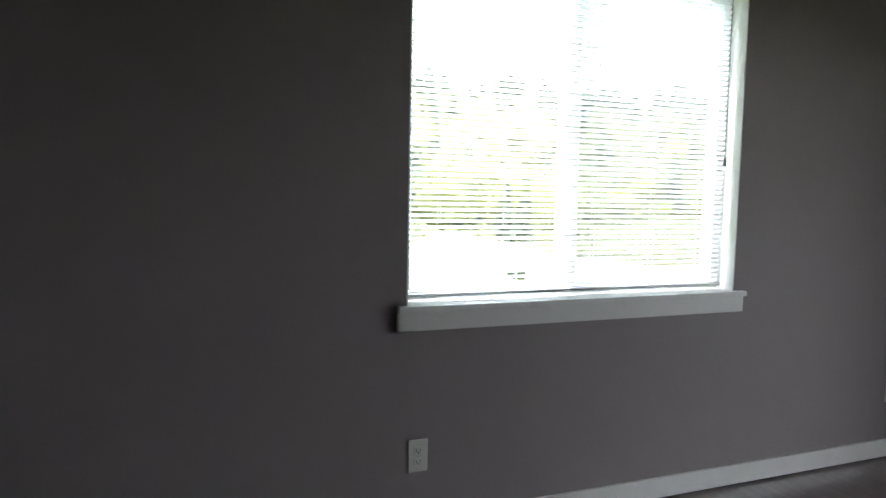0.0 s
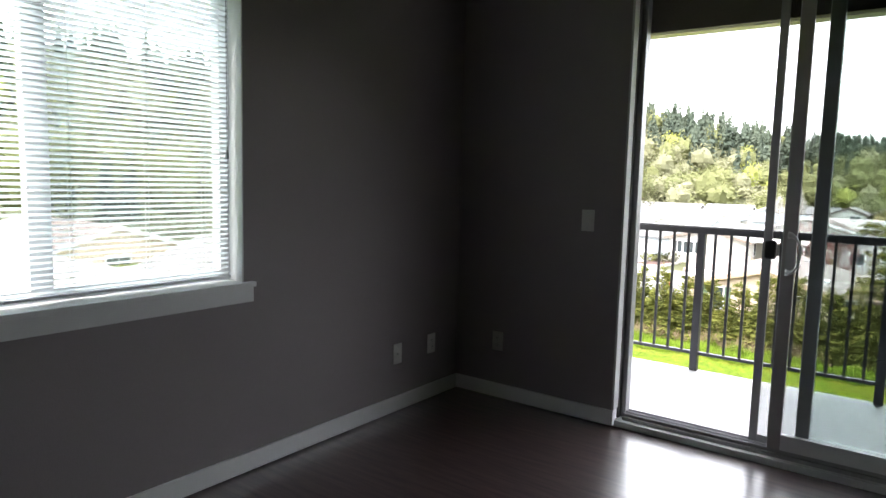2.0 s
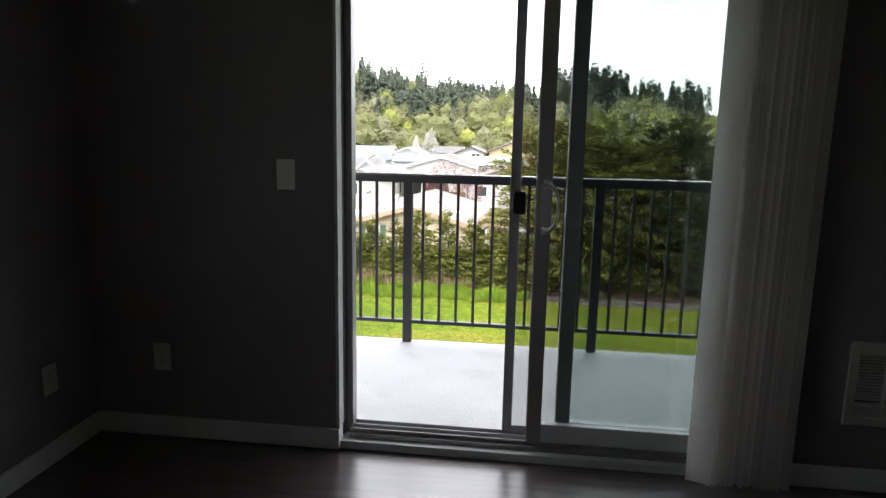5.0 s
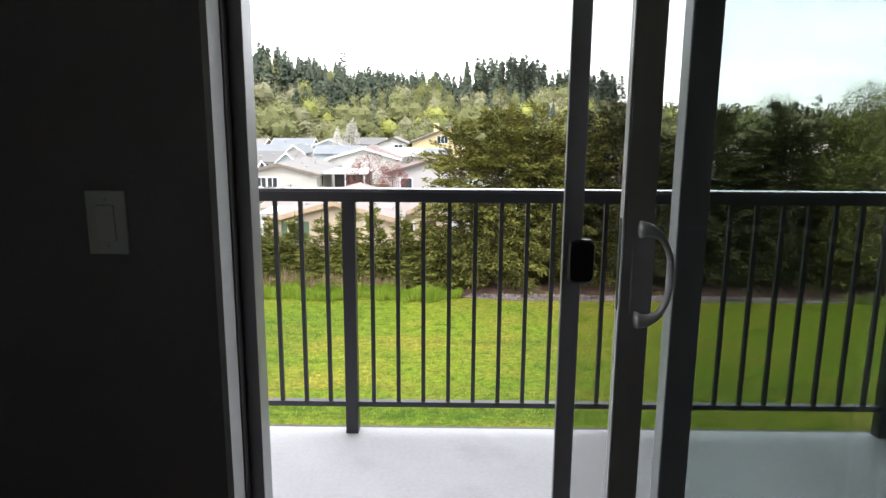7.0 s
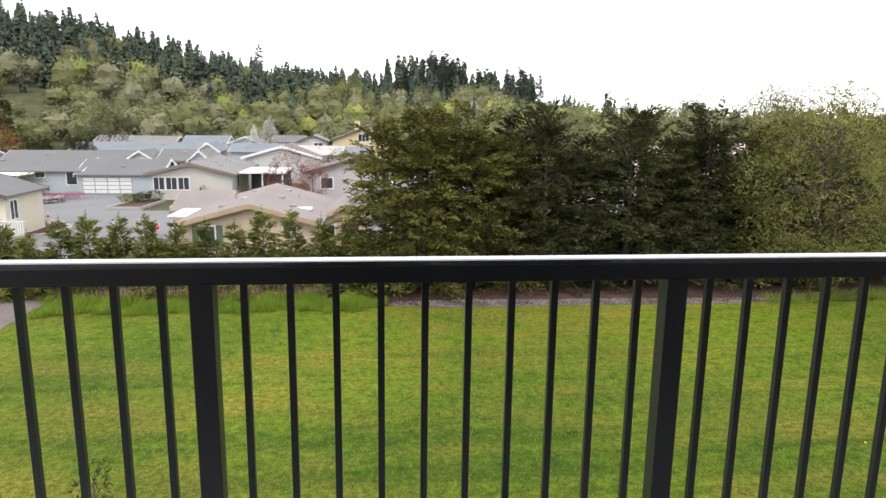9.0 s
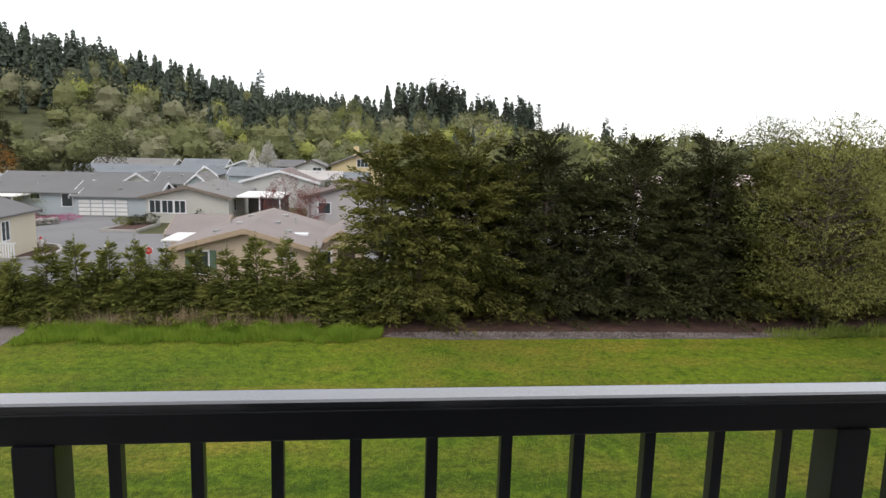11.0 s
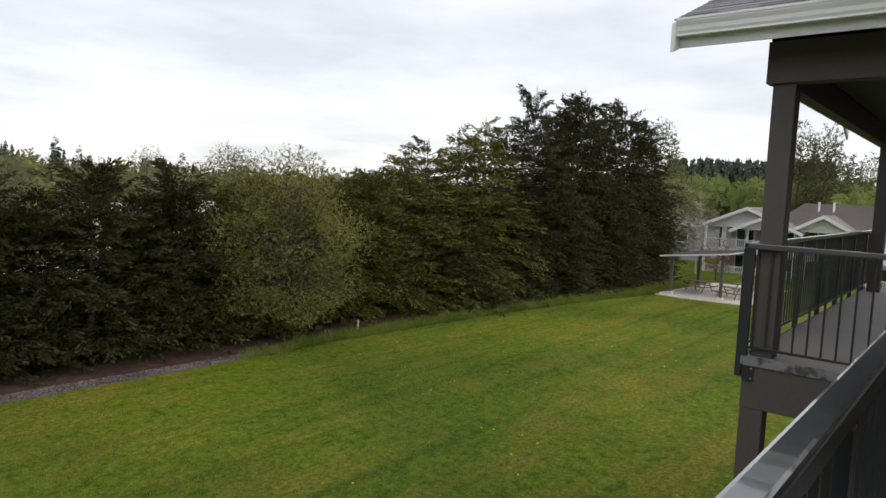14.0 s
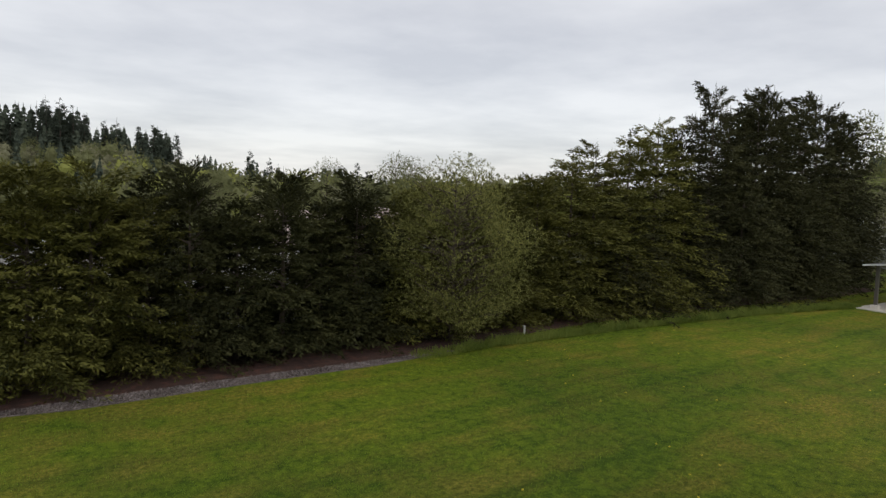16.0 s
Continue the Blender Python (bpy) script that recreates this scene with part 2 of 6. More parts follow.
def wood_floor():
    m = bpy.data.materials.new("dark_plank_floor")
    m.use_nodes = True
    n, l = m.node_tree.nodes, m.node_tree.links
    b = n["Principled BSDF"]
    co, mp = n.new("ShaderNodeTexCoord"), n.new("ShaderNodeMapping")
    mp.inputs["Scale"].default_value = (1.2, 14.0, 1.0)
    l.new(co.outputs["Object"], mp.inputs[0])
    t = n.new("ShaderNodeTexNoise")
    t.inputs["Scale"].default_value, t.inputs["Detail"].default_value, t.inputs["Distortion"].default_value = 3.0, 8.0, 0.4
    l.new(mp.outputs[0], t.inputs["Vector"])
    r = n.new("ShaderNodeValToRGB")
    r.color_ramp.elements[0].color, r.color_ramp.elements[1].color = (0.018, 0.011, 0.012, 1), (0.100, 0.066, 0.064, 1)
    r.color_ramp.elements[0].position, r.color_ramp.elements[1].position = 0.3, 0.75
    l.new(t.outputs[0], r.inputs[0])
    oi, h = n.new("ShaderNodeObjectInfo"), n.new("ShaderNodeHueSaturation")
    mr = n.new("ShaderNodeMapRange")
    mr.inputs[3].default_value, mr.inputs[4].default_value = 0.65, 1.35
    l.new(oi.outputs["Random"], mr.inputs[0])
    l.new(mr.outputs[0], h.inputs["Value"])
    l.new(r.outputs[0], h.inputs["Color"])
    b.inputs["Specular IOR Level"].default_value = 0.9
    b.inputs["Coat IOR"].default_value = 1.75
    b.inputs["Coat Weight"].default_value, b.inputs["Coat Roughness"].default_value = 1.0, 0.23
    l.new(h.outputs[0], b.inputs["Base Color"])
    rr = n.new("ShaderNodeMapRange")
    rr.inputs[3].default_value, rr.inputs[4].default_value = 0.24, 0.40
    l.new(t.outputs[0], rr.inputs[0])
    l.new(rr.outputs[0], b.inputs["Roughness"])
    bp = n.new("ShaderNodeBump")
    bp.inputs["Strength"].default_value, bp.inputs["Distance"].default_value = 0.25, 0.003
    l.new(t.outputs[0], bp.inputs["Height"])
    l.new(bp.outputs[0], b.inputs["Normal"])
    return m


plank_mat = wood_floor()
T = 0.16
# walls with their openings
blocks("wall_north", [((WX - T, 0, -0.02), (0, T, CEIL)), ((DOOR_R, 0, -0.02), (ROOM_X + T, T, CEIL)), ((0, 0, 2.42), (DOOR_R, T, CEIL))],
       wall_paint, kind="structure", label="grey-brown painted wall round the sliding door")
blocks("wall_west", [((WX - T, ROOM_Y, -0.02), (WX, WIN0, CEIL)), ((WX - T, WIN1, -0.02), (WX, -0.0005, CEIL)),
                     ((WX - T, WIN0, -0.02), (WX, WIN1, WSILL - 0.03)), ((WX - T, WIN0, WTOP), (WX, WIN1, CEIL))],
       wall_paint, kind="structure", label="grey-brown painted wall with a wide window")
block("wall_east", (ROOM_X, ROOM_Y, -0.02), (ROOM_X + T, -0.0005, CEIL), wall_paint, kind="structure", label="plain grey-brown wall out of view, set far back to dim the room")
block("wall_south", (WX - T, ROOM_Y - T, -0.02), (ROOM_X + T, ROOM_Y, CEIL), wall_paint, kind="structure", label="plain grey-brown wall out of view, set far back to dim the room")
block("ceiling", (WX - T, ROOM_Y - T, CEIL), (ROOM_X + T, T, CEIL + 0.15), ceiling_paint, kind="structure", label="off-white textured ceiling")
floor = block("floor", (WX - T, ROOM_Y - T, -0.2), (ROOM_X + T, T, -0.008), plank_mat, kind="structure", label="dark brown wood plank floor with a soft sheen")
blocks("outer_wall", [((WX - T - 0.05, T, -5.2), (-0.03, T + 0.05, 3.4)), ((DOOR_R + 0.03, T, -5.2), (6.6, T + 0.05, 3.4)), ((-0.03, T, 2.09), (DOOR_R + 0.03, T + 0.05, 3.4)),
                      ((-0.03, T, -5.2), (DOOR_R + 0.03, T + 0.05, -0.2))], siding_out, kind="structure", label="dark brown outer siding of the building")
BB = 0.085
blocks("baseboard", [((WX, -0.014, 0), (0.0, 0, BB)), ((-0.014, -0.0138, 0), (0.0, 0.05, BB - 0.001)), ((DOOR_R, -0.014, 0), (ROOM_X, 0, BB)), ((WX, ROOM_Y, 0), (WX + 0.014, -0.0145, BB)),
                     ((ROOM_X - 0.014, ROOM_Y, 0), (ROOM_X, -0.0145, BB)), ((WX + 0.0145, ROOM_Y, 0), (ROOM_X - 0.0145, ROOM_Y + 0.014, BB))],
       white_trim, kind="structure", bevel=0.003, label="white painted baseboard")
blocks("baseboard_return", [((0.0, -0.014, 0), (0.014, 0.045, BB))], white_trim, kind="structure", bevel=0.003, label="white baseboard turned into the door opening")

# ---- window ----
window = base("window_1", (WX - 0.1, (WIN0 + WIN1) / 2, WSILL), "white vinyl sliding window with a wide meeting stile", kind="structure")


def win_box(name, lo, hi, material, bevel=0.002, label=""):
    o = block(name, lo, hi, material, None, bevel, label=label)
    o.parent = window
    o.matrix_parent_inverse = window.matrix_basis.inverted()
    return o


gx0, gx1 = WX - T + 0.005, WX - 0.095
blocks_frame = [((gx0, WIN0, WSILL), (gx1, WIN0 + 0.045, WTOP)), ((gx0, WIN1 - 0.045, WSILL), (gx1, WIN1, WTOP)),
                ((gx0, WIN0 + 0.045, WSILL), (gx1, WIN1 - 0.045, WSILL + 0.045)), ((gx0, WIN0 + 0.045, WTOP - 0.045), (gx1, WIN1 - 0.045, WTOP))]
o = blocks("window_frame", blocks_frame, vinyl, bevel=0.002)
o.parent, o.matrix_parent_inverse = window, window.matrix_basis.inverted()
MID = (WIN0 + WIN1) / 2 - 0.03
win_box("meeting_stile", (gx0 + 0.012, MID - 0.038, WSILL + 0.045), (gx1 - 0.004, MID + 0.038, WTOP - 0.045), vinyl)
for y0, y1, x in ((WIN0 + 0.045, MID - 0.038, gx0 + 0.03), (MID + 0.038, WIN1 - 0.045, gx0 + 0.018)):
    p = win_box("pane", (x, y0, WSILL + 0.045), (x + 0.004, y1, WTOP - 0.045), glass_clear, 0)
    p.visible_shadow = False
win_box("insect_screen", (gx0 + 0.004, MID + 0.038, WSILL + 0.045), (gx0 + 0.005, WIN1 - 0.045, WTOP - 0.045), screen_haze, 0, "fine grey insect mesh")
blocks("window_stool", [((WX - 0.095, WIN0 + 0.001, WSILL - 0.022), (WX - 0.0005, WIN1 - 0.001, WSILL)), ((WX - 0.0005, WIN0 - 0.035, WSILL - 0.022), (WX + 0.03, WIN1 + 0.045, WSILL))], white_trim, bevel=0.004,
       kind="structure", label="white painted window stool with rounded nose")
block("window_apron", (WX, WIN0 - 0.035, WSILL - 0.088), (WX + 0.016, WIN1 + 0.04, WSILL - 0.0225), white_trim, bevel=0.003, kind="structure", label="white painted apron board below the window")

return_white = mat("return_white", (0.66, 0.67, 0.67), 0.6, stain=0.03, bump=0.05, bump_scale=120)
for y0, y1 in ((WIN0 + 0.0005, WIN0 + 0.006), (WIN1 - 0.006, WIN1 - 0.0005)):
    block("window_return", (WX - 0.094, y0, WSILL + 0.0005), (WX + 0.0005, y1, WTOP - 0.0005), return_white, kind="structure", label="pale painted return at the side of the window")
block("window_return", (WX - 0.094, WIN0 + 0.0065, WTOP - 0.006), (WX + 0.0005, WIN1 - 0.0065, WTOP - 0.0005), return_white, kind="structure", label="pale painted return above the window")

# horizontal blind
blind = base("window_blind", (WX - 0.055, (WIN0 + WIN1) / 2, WTOP), "white aluminium mini blind, slats turned half open", "blind")
BX, BY0, BY1 = 0.0, -(WIN1 - WIN0) / 2 + 0.015, (WIN1 - WIN0) / 2 - 0.034


def slat_mesh():
    bm = bmesh.new()
    rows = []
    for i in range(5):
        u = (i - 2) / 2
        rows.append([bm.verts.new((u * 0.0125, y, 0.0016 * (1 - u * u))) for y in (BY0, BY1)])
    for a, b in zip(rows, rows[1:]):
        bm.faces.new((a[0], b[0], b[1], a[1]))
    me = bpy.data.meshes.new("slat")
    bm.to_mesh(me)
    bm.free()
    me.materials.append(blind_slat)
    return me


SLAT = slat_mesh()
DROP = WTOP - WSILL
z = -0.045
while z > -DROP + 0.04:
    piece("slat", SLAT, blind, (BX, 0, z), Matrix.Rotation(radians(-25), 4, "Y"))
    z -= 0.0205
block("headrail", (-0.014, BY0, -0.028), (0.014, BY1, -0.001), vinyl, blind, 0.002)
block("bottom_rail", (-0.0125, BY0, -DROP + 0.016), (0.0125, BY1, -DROP + 0.03), vinyl, blind, 0.004)
for y in (BY0 + 0.12, -0.33, 0.05, 0.33, BY1 - 0.12, BY1 - 0.05):
    bm = bmesh.new()
    for x in (-0.013, 0.013):
        tube_into(bm, (x, y, -DROP + 0.03), (x, y, -0.02), 0.0009, sides=5)
    part("ladder_cord", bm, vinyl, blind)
bm = bmesh.new()
tube_into(bm, (0.022, BY1 - 0.02, -0.72), (0.020, BY1 - 0.02, -0.02), 0.0012, sides=6)
tube_into(bm, (0.022, BY1 - 0.02, -0.755), (0.022, BY1 - 0.02, -0.72), 0.008, 0.004, sides=10)
part("pull_cord", bm, mat("cord_tassel", (0.25, 0.27, 0.27), 0.5), blind, "thin cord with a grey tassel")


# ---- electrical plates and heater ----
def plate(name, x, y, z, turn, label, style, category):
    e = base(name, (x, y, z), label, category, turn=turn)
    bm = bmesh.new()
    box_into(bm, (-0.036, -0.006, -0.058), (0.036, 0, 0.058), bevel=0.0025)
    part("cover_plate", bm, plate_white, e)
    if style == "outlet":
        for dz in (-0.02, 0.02):
            bm = bmesh.new()
            box_into(bm, (-0.0165, -0.0085, dz - 0.0135), (0.0165, -0.0055, dz + 0.0135), bevel=0.0025)
            part("socket", bm, plate_white, e)
            blocks("slot", [((-0.008, -0.0092, dz - 0.003), (-0.006, -0.008, dz + 0.006)), ((0.006, -0.0092, dz - 0.003), (0.008, -0.008, dz + 0.006)), ((-0.0025, -0.0092, dz - 0.010), (0.0025, -0.008, dz - 0.006))], plate_dark, e)
    elif style == "switch":
        bm = bmesh.new()
        box_into(bm, (-0.016, -0.010, -0.033), (0.016, -0.0055, 0.033), Matrix.Rotation(radians(3), 4, "X"), bevel=0.002)
        part("rocker", bm, plate_white, e)
    else:
        bm = bmesh.new()
        tube_into(bm, (0, -0.012, 0), (0, -0.0055, 0), 0.005, sides=12)
        part("jack", bm, steel, e)
    for dz in (-0.042, 0.042) if style != "outlet" else (0,):
        bm = bmesh.new()
        tube_into(bm, (0, -0.0072, dz), (0, -0.0055, dz), 0.003, sides=10)
        part("screw", bm, steel, e)
    return e


plate("wall_outlet", WX, -3.0, 0.312, 90, "white duplex wall outlet below the window", "outlet", "outlet")
plate("wall_outlet", WX, -0.58, 0.325, 90, "white wall plate with a small jack, near the corner", "jack", "outlet")
plate("wall_outlet", WX, -0.27, 0.328, 90, "white duplex wall outlet in the corner", "outlet", "outlet")
plate("wall_outlet", -0.73, 0, 0.343, 0, "white duplex wall outlet in shade", "outlet", "outlet")
plate("wall_outlet", 2.50, 0, 0.302, 0, "white duplex wall outlet beside the heater", "outlet", "outlet")
plate("light_switch", -0.187, 0, 1.10, 0, "white rocker light switch beside the sliding door", "switch", "light switch")

heater = base("wall_heater", (2.016, 0, 0.412), "off-white recessed electric wall heater with louvred grille", "heater")
HW, HH = 0.124, 0.157
blocks("grille_frame", [((-HW, -0.016, -HH), (-HW + 0.03, 0, HH)), ((HW - 0.03, -0.016, -HH), (HW, 0, HH)), ((-HW + 0.03, -0.016, HH - 0.045), (HW - 0.03, 0, HH)),
                        ((-HW + 0.03, -0.016, -HH), (HW - 0.03, 0, -HH + 0.03)), ((-HW + 0.03, -0.015, -0.082), (HW - 0.03, 0, -0.070)), ((-0.005, -0.0155, -HH + 0.03), (0.005, 0, HH - 0.045))],
       heater_paint, heater, 0.002)
block("heater_back", (-HW + 0.025, -0.004, -HH + 0.025), (HW - 0.025, -0.001, HH - 0.04), heater_dark, heater, label="dark inside of the heater")
louvre = bmesh.new()
box_into(louvre, (-0.0435, -0.004, -0.0022), (0.0435, 0.004, 0.0022), Matrix.Rotation(radians(35), 4, "X"))
LOUVRE = bpy.data.meshes.new("louvre")
louvre.to_mesh(LOUVRE)
louvre.free()
LOUVRE.materials.append(heater_paint)
for x in (-0.0492, 0.0492):
    for i in range(15):
        piece("louvre", LOUVRE, heater, (x, -0.0095, 0.106 - i * 0.0116))
    for i in range(4):
        piece("louvre", LOUVRE, heater, (x, -0.0095, -0.0885 - i * 0.0105))
bm = bmesh.new()
tube_into(bm, (0, -0.019, HH - 0.02), (0, -0.0155, HH - 0.02), 0.004, sides=12)
part("thermostat_screw", bm, heater_dark, heater)

blocks("outer_wall", [((WX - T - 0.05, ROOM_Y, -5.2), (WX - T, WIN0 - 0.02, 3.4)), ((WX - T - 0.05, WIN1 + 0.02, -5.2), (WX - T, T - 0.001, 3.4)), ((WX - T - 0.05, WIN0 - 0.02, -5.2), (WX - T, WIN1 + 0.02, WSILL - 0.04)),
                      ((WX - T - 0.05, WIN0 - 0.02, WTOP + 0.01), (WX - T, WIN1 + 0.02, 3.4))], siding_out, kind="structure", label="dark brown outer siding at the side of the building")
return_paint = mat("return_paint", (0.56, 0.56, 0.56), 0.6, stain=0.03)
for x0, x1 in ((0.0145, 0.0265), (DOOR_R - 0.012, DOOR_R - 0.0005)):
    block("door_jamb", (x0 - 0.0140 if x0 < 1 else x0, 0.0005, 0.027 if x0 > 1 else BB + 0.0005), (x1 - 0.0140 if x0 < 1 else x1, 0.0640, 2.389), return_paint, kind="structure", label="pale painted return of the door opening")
# ---- sliding door ----
door = base("door_1", (0, 0.1, 0), "white sliding patio door, slid half open", kind="structure")
block("door_step", (0.0, 0.0135, -0.008), (DOOR_R, 0.1345, 0.026), vinyl, door, 0.002)


def dpart(name, pairs, material, bevel=0.002, label=""):
    return blocks(name, [((a[0], a[1] - 0.1, a[2]), (b[0], b[1] - 0.1, b[2])) for a, b in pairs], material, door, bevel, label=label)


for c in list(door.children):
    c.location.y -= 0.1
HEAD = 2.41
# the deep shadow of the track gap, put into a dark colour
dpart("track_recess", [((0.0, 0.065, 0.026), (0.016, 0.0945, HEAD))], mat("recess_shade_dark", (0.07, 0.065, 0.065), 0.6), label="channel of the frame, coloured dark for the shade in it")
dpart("door_frame", [((0.0, 0.095, 0.026), (0.044, 0.155, HEAD)), ((DOOR_R - 0.045, 0.0645, 0.026), (DOOR_R, 0.155, HEAD)), ((0.044, 0.045, 2.39), (DOOR_R - 0.045, 0.155, 2.42)),
                     ((0.044, 0.045, 0.026), (DOOR_R - 0.045, 0.155, 0.045))], grey_alu, label="grey metal and vinyl outer frame")
dpart("track", [((0.044, y, 0.045), (DOOR_R - 0.045, y + 0.004, 0.062)) for y in (0.062, 0.105, 0.146)], grey_alu, 0.0)


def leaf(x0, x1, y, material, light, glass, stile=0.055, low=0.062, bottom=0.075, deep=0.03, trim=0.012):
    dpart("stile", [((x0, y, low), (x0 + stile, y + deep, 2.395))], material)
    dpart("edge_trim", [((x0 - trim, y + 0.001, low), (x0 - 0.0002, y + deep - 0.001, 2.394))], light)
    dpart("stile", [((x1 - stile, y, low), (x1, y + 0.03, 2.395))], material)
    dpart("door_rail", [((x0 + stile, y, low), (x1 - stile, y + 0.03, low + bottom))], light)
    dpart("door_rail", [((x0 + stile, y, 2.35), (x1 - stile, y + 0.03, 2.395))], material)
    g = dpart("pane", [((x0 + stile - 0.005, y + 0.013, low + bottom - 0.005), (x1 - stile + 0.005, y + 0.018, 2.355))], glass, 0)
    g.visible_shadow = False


# white vinyl stiles coloured darker for room-side shade; their edges stay white
stile_shaded = mat("shaded_vinyl", (0.40, 0.37, 0.365), 0.45, stain=0.05)
leaf(0.761, 1.62, 0.06, stile_shaded, vinyl, glass_door, trim=0.004)
# the fixed leaf's stiles carry a deeper painted shade
leaf(0.874, DOOR_R - 0.045, 0.095, mat("deep_shade_vinyl", (0.21, 0.215, 0.215), 0.45, stain=0.05), vinyl, glass_green, deep=0.048, trim=0.003)
# insect screen
dpart("screen_stile", [((0.660, 0.146, 0.05), (0.699, 0.162, 2.39)), ((1.46, 0.146, 0.05), (1.50, 0.162, 2.39))], grey_alu)
dpart("screen_rail", [((0.699, 0.147, 0.05), (1.46, 0.161, 0.085)), ((0.699, 0.147, 2.36), (1.46, 0.161, 2.39))], grey_alu)


def mesh_mat():
    m = bpy.data.materials.new("insect_mesh")
    m.use_nodes = True
    n, l = m.node_tree.nodes, m.node_tree.links
    n.clear()
    out, ms = n.new("ShaderNodeOutputMaterial"), n.new("ShaderNodeMixShader")
    t, d = n.new("ShaderNodeBsdfTransparent"), n.new("ShaderNodeBsdfDiffuse")
    d.inputs[0].default_value = (0.02, 0.02, 0.02, 1)
    co = n.new("ShaderNodeTexCoord")
    total = None
    for rot in (0, 90):
        mp, w = n.new("ShaderNodeMapping"), n.new("ShaderNodeTexWave")
        mp.inputs["Rotation"].default_value = (0, radians(rot), 0)
        w.inputs["Scale"].default_value = 190
        l.new(co.outputs["Object"], mp.inputs[0])
        l.new(mp.outputs[0], w.inputs["Vector"])
        g = n.new("ShaderNodeMath")
        g.operation = "GREATER_THAN"
        g.inputs[1].default_value = 0.86
        l.new(w.outputs["Fac"], g.inputs[0])
        if total is None:
            total = g.outputs[0]
        else:
            mx = n.new("ShaderNodeMath")
            mx.operation = "MAXIMUM"
            l.new(total, mx.inputs[0])
            l.new(g.outputs[0], mx.inputs[1])
            total = mx.outputs[0]
    k = n.new("ShaderNodeMath")
    k.operation = "MULTIPLY_ADD"
    k.inputs[1].default_value, k.inputs[2].default_value = 0.45, 0.06
    l.new(total, k.inputs[0])
    l.new(k.outputs[0], ms.inputs[0])
    l.new(t.outputs[0], ms.inputs[1])
    l.new(d.outputs[0], ms.inputs[2])
    l.new(ms.outputs[0], out.inputs[0])
    return m


o = dpart("insect_screen", [((0.697, 0.153, 0.083), (1.462, 0.154, 2.362))], mesh_mat(), 0, "fine dark insect mesh")
o.visible_shadow = False
bm = bmesh.new()
ring = []
for cx, cz, a0 in ((0.013, 0.032, 0), (-0.013, 0.032, 90), (-0.013, -0.032, 180), (0.013, -0.032, 270)):
    for k in range(6):
        a = radians(a0 + 18 * k)
        ring.append((cx + 0.013 * math.cos(a), cz + 0.013 * math.sin(a)))
for y0, s0, y1, s1 in ((0.004, 1.0, -0.010, 1.0), (-0.010, 1.0, -0.014, 0.9)):
    v0, v1 = [bm.verts.new((x * s0, y0, z_ * s0)) for x, z_ in ring], [bm.verts.new((x * s1, y1, z_ * s1)) for x, z_ in ring]
    for k in range(len(ring)):
        bm.faces.new((v0[k], v0[(k + 1) % 24], v1[(k + 1) % 24], v1[k]))
    if s1 < 1:
        bm.faces.new(v1)
bmesh.ops.remove_doubles(bm, verts=list(bm.verts), dist=1e-5)
bmesh.ops.recalc_face_normals(bm, faces=list(bm.faces))
o = part("screen_latch", bm, black_plastic, door, "black plastic latch of the screen")
o.location = (0.696, 0.041, 1.007)
# the D-shaped pull
bm = bmesh.new()
rings = []
for i in range(25):
    q = i / 24 * 2 - 1
    a = q * math.pi / 2
    x = 0.016 + 0.056 * max(0.0, math.cos(a)) ** 0.75
    zz = 0.088 * math.sin(a) * (1 if abs(q) < 1 else 0.99)
    thick = 0.0055 + 0.011 * abs(q) ** 4
    depth = 0.011 + 0.008 * abs(q) ** 3
    nx, nz = math.cos(a), math.sin(a)
    yc = -0.040 + 0.018 * abs(q) ** 4
    rings.append([bm.verts.new((x + nx * thick * math.cos(k * math.pi / 5), yc + depth * math.sin(k * math.pi / 5), zz + nz * thick * math.cos(k * math.pi / 5))) for k in range(10)])
for a, b in zip(rings, rings[1:]):
    for k in range(10):
        bm.faces.new((a[k], a[(k + 1) % 10], b[(k + 1) % 10], b[k]))
bm.faces.new(rings[0])
bm.faces.new(list(reversed(rings[-1])))
bmesh.ops.recalc_face_normals(bm, faces=list(bm.faces))
handle_mat = mat("handle_enamel", (0.45, 0.44, 0.45), 0.3, 0.1, stain=0.05)
o = part("handle", bm, handle_mat, door, "light grey D-shaped pull handle", smooth=True)
o.location = (0.768, -0.04, 1.002)
o = block("handle_plate", (0.008, -0.006, -0.080), (0.050, 0.0, 0.080), handle_mat, door, 0.002)
o.location = (0.768, -0.04, 1.002)
o = block("lock_strike", (-0.0128, 0.008, -0.09), (-0.0122, 0.022, 0.09), black_plastic, door, 0.0)
o.location = (0.769, -0.04, 1.015)

# vertical blind, drawn to one side
vb = base("vertical_blind", (0, -0.07, 0), "stack of greige vertical blind vanes drawn to one side", "blind")
block("headrail", (-0.02, -0.035, 2.41), (DOOR_R + 0.04, 0.025, 2.45), vinyl, vb, 0.003)
def vane_mesh():
    bm = bmesh.new()
    rows = []
    for i in range(7):
        u = (i - 3) / 3
        rows.append([bm.verts.new((u * 0.0445, 0.006 * (1 - u * u), zz)) for zz in (0.022, 2.405)])
    for a, b in zip(rows, rows[1:]):
        bm.faces.new((a[0], b[0], b[1], a[1]))
    me = bpy.data.meshes.new("vane")
    bm.to_mesh(me)
    bm.free()
    me.materials.append(vane_fabric)
    return me


VANE = vane_mesh()
x = 1.385
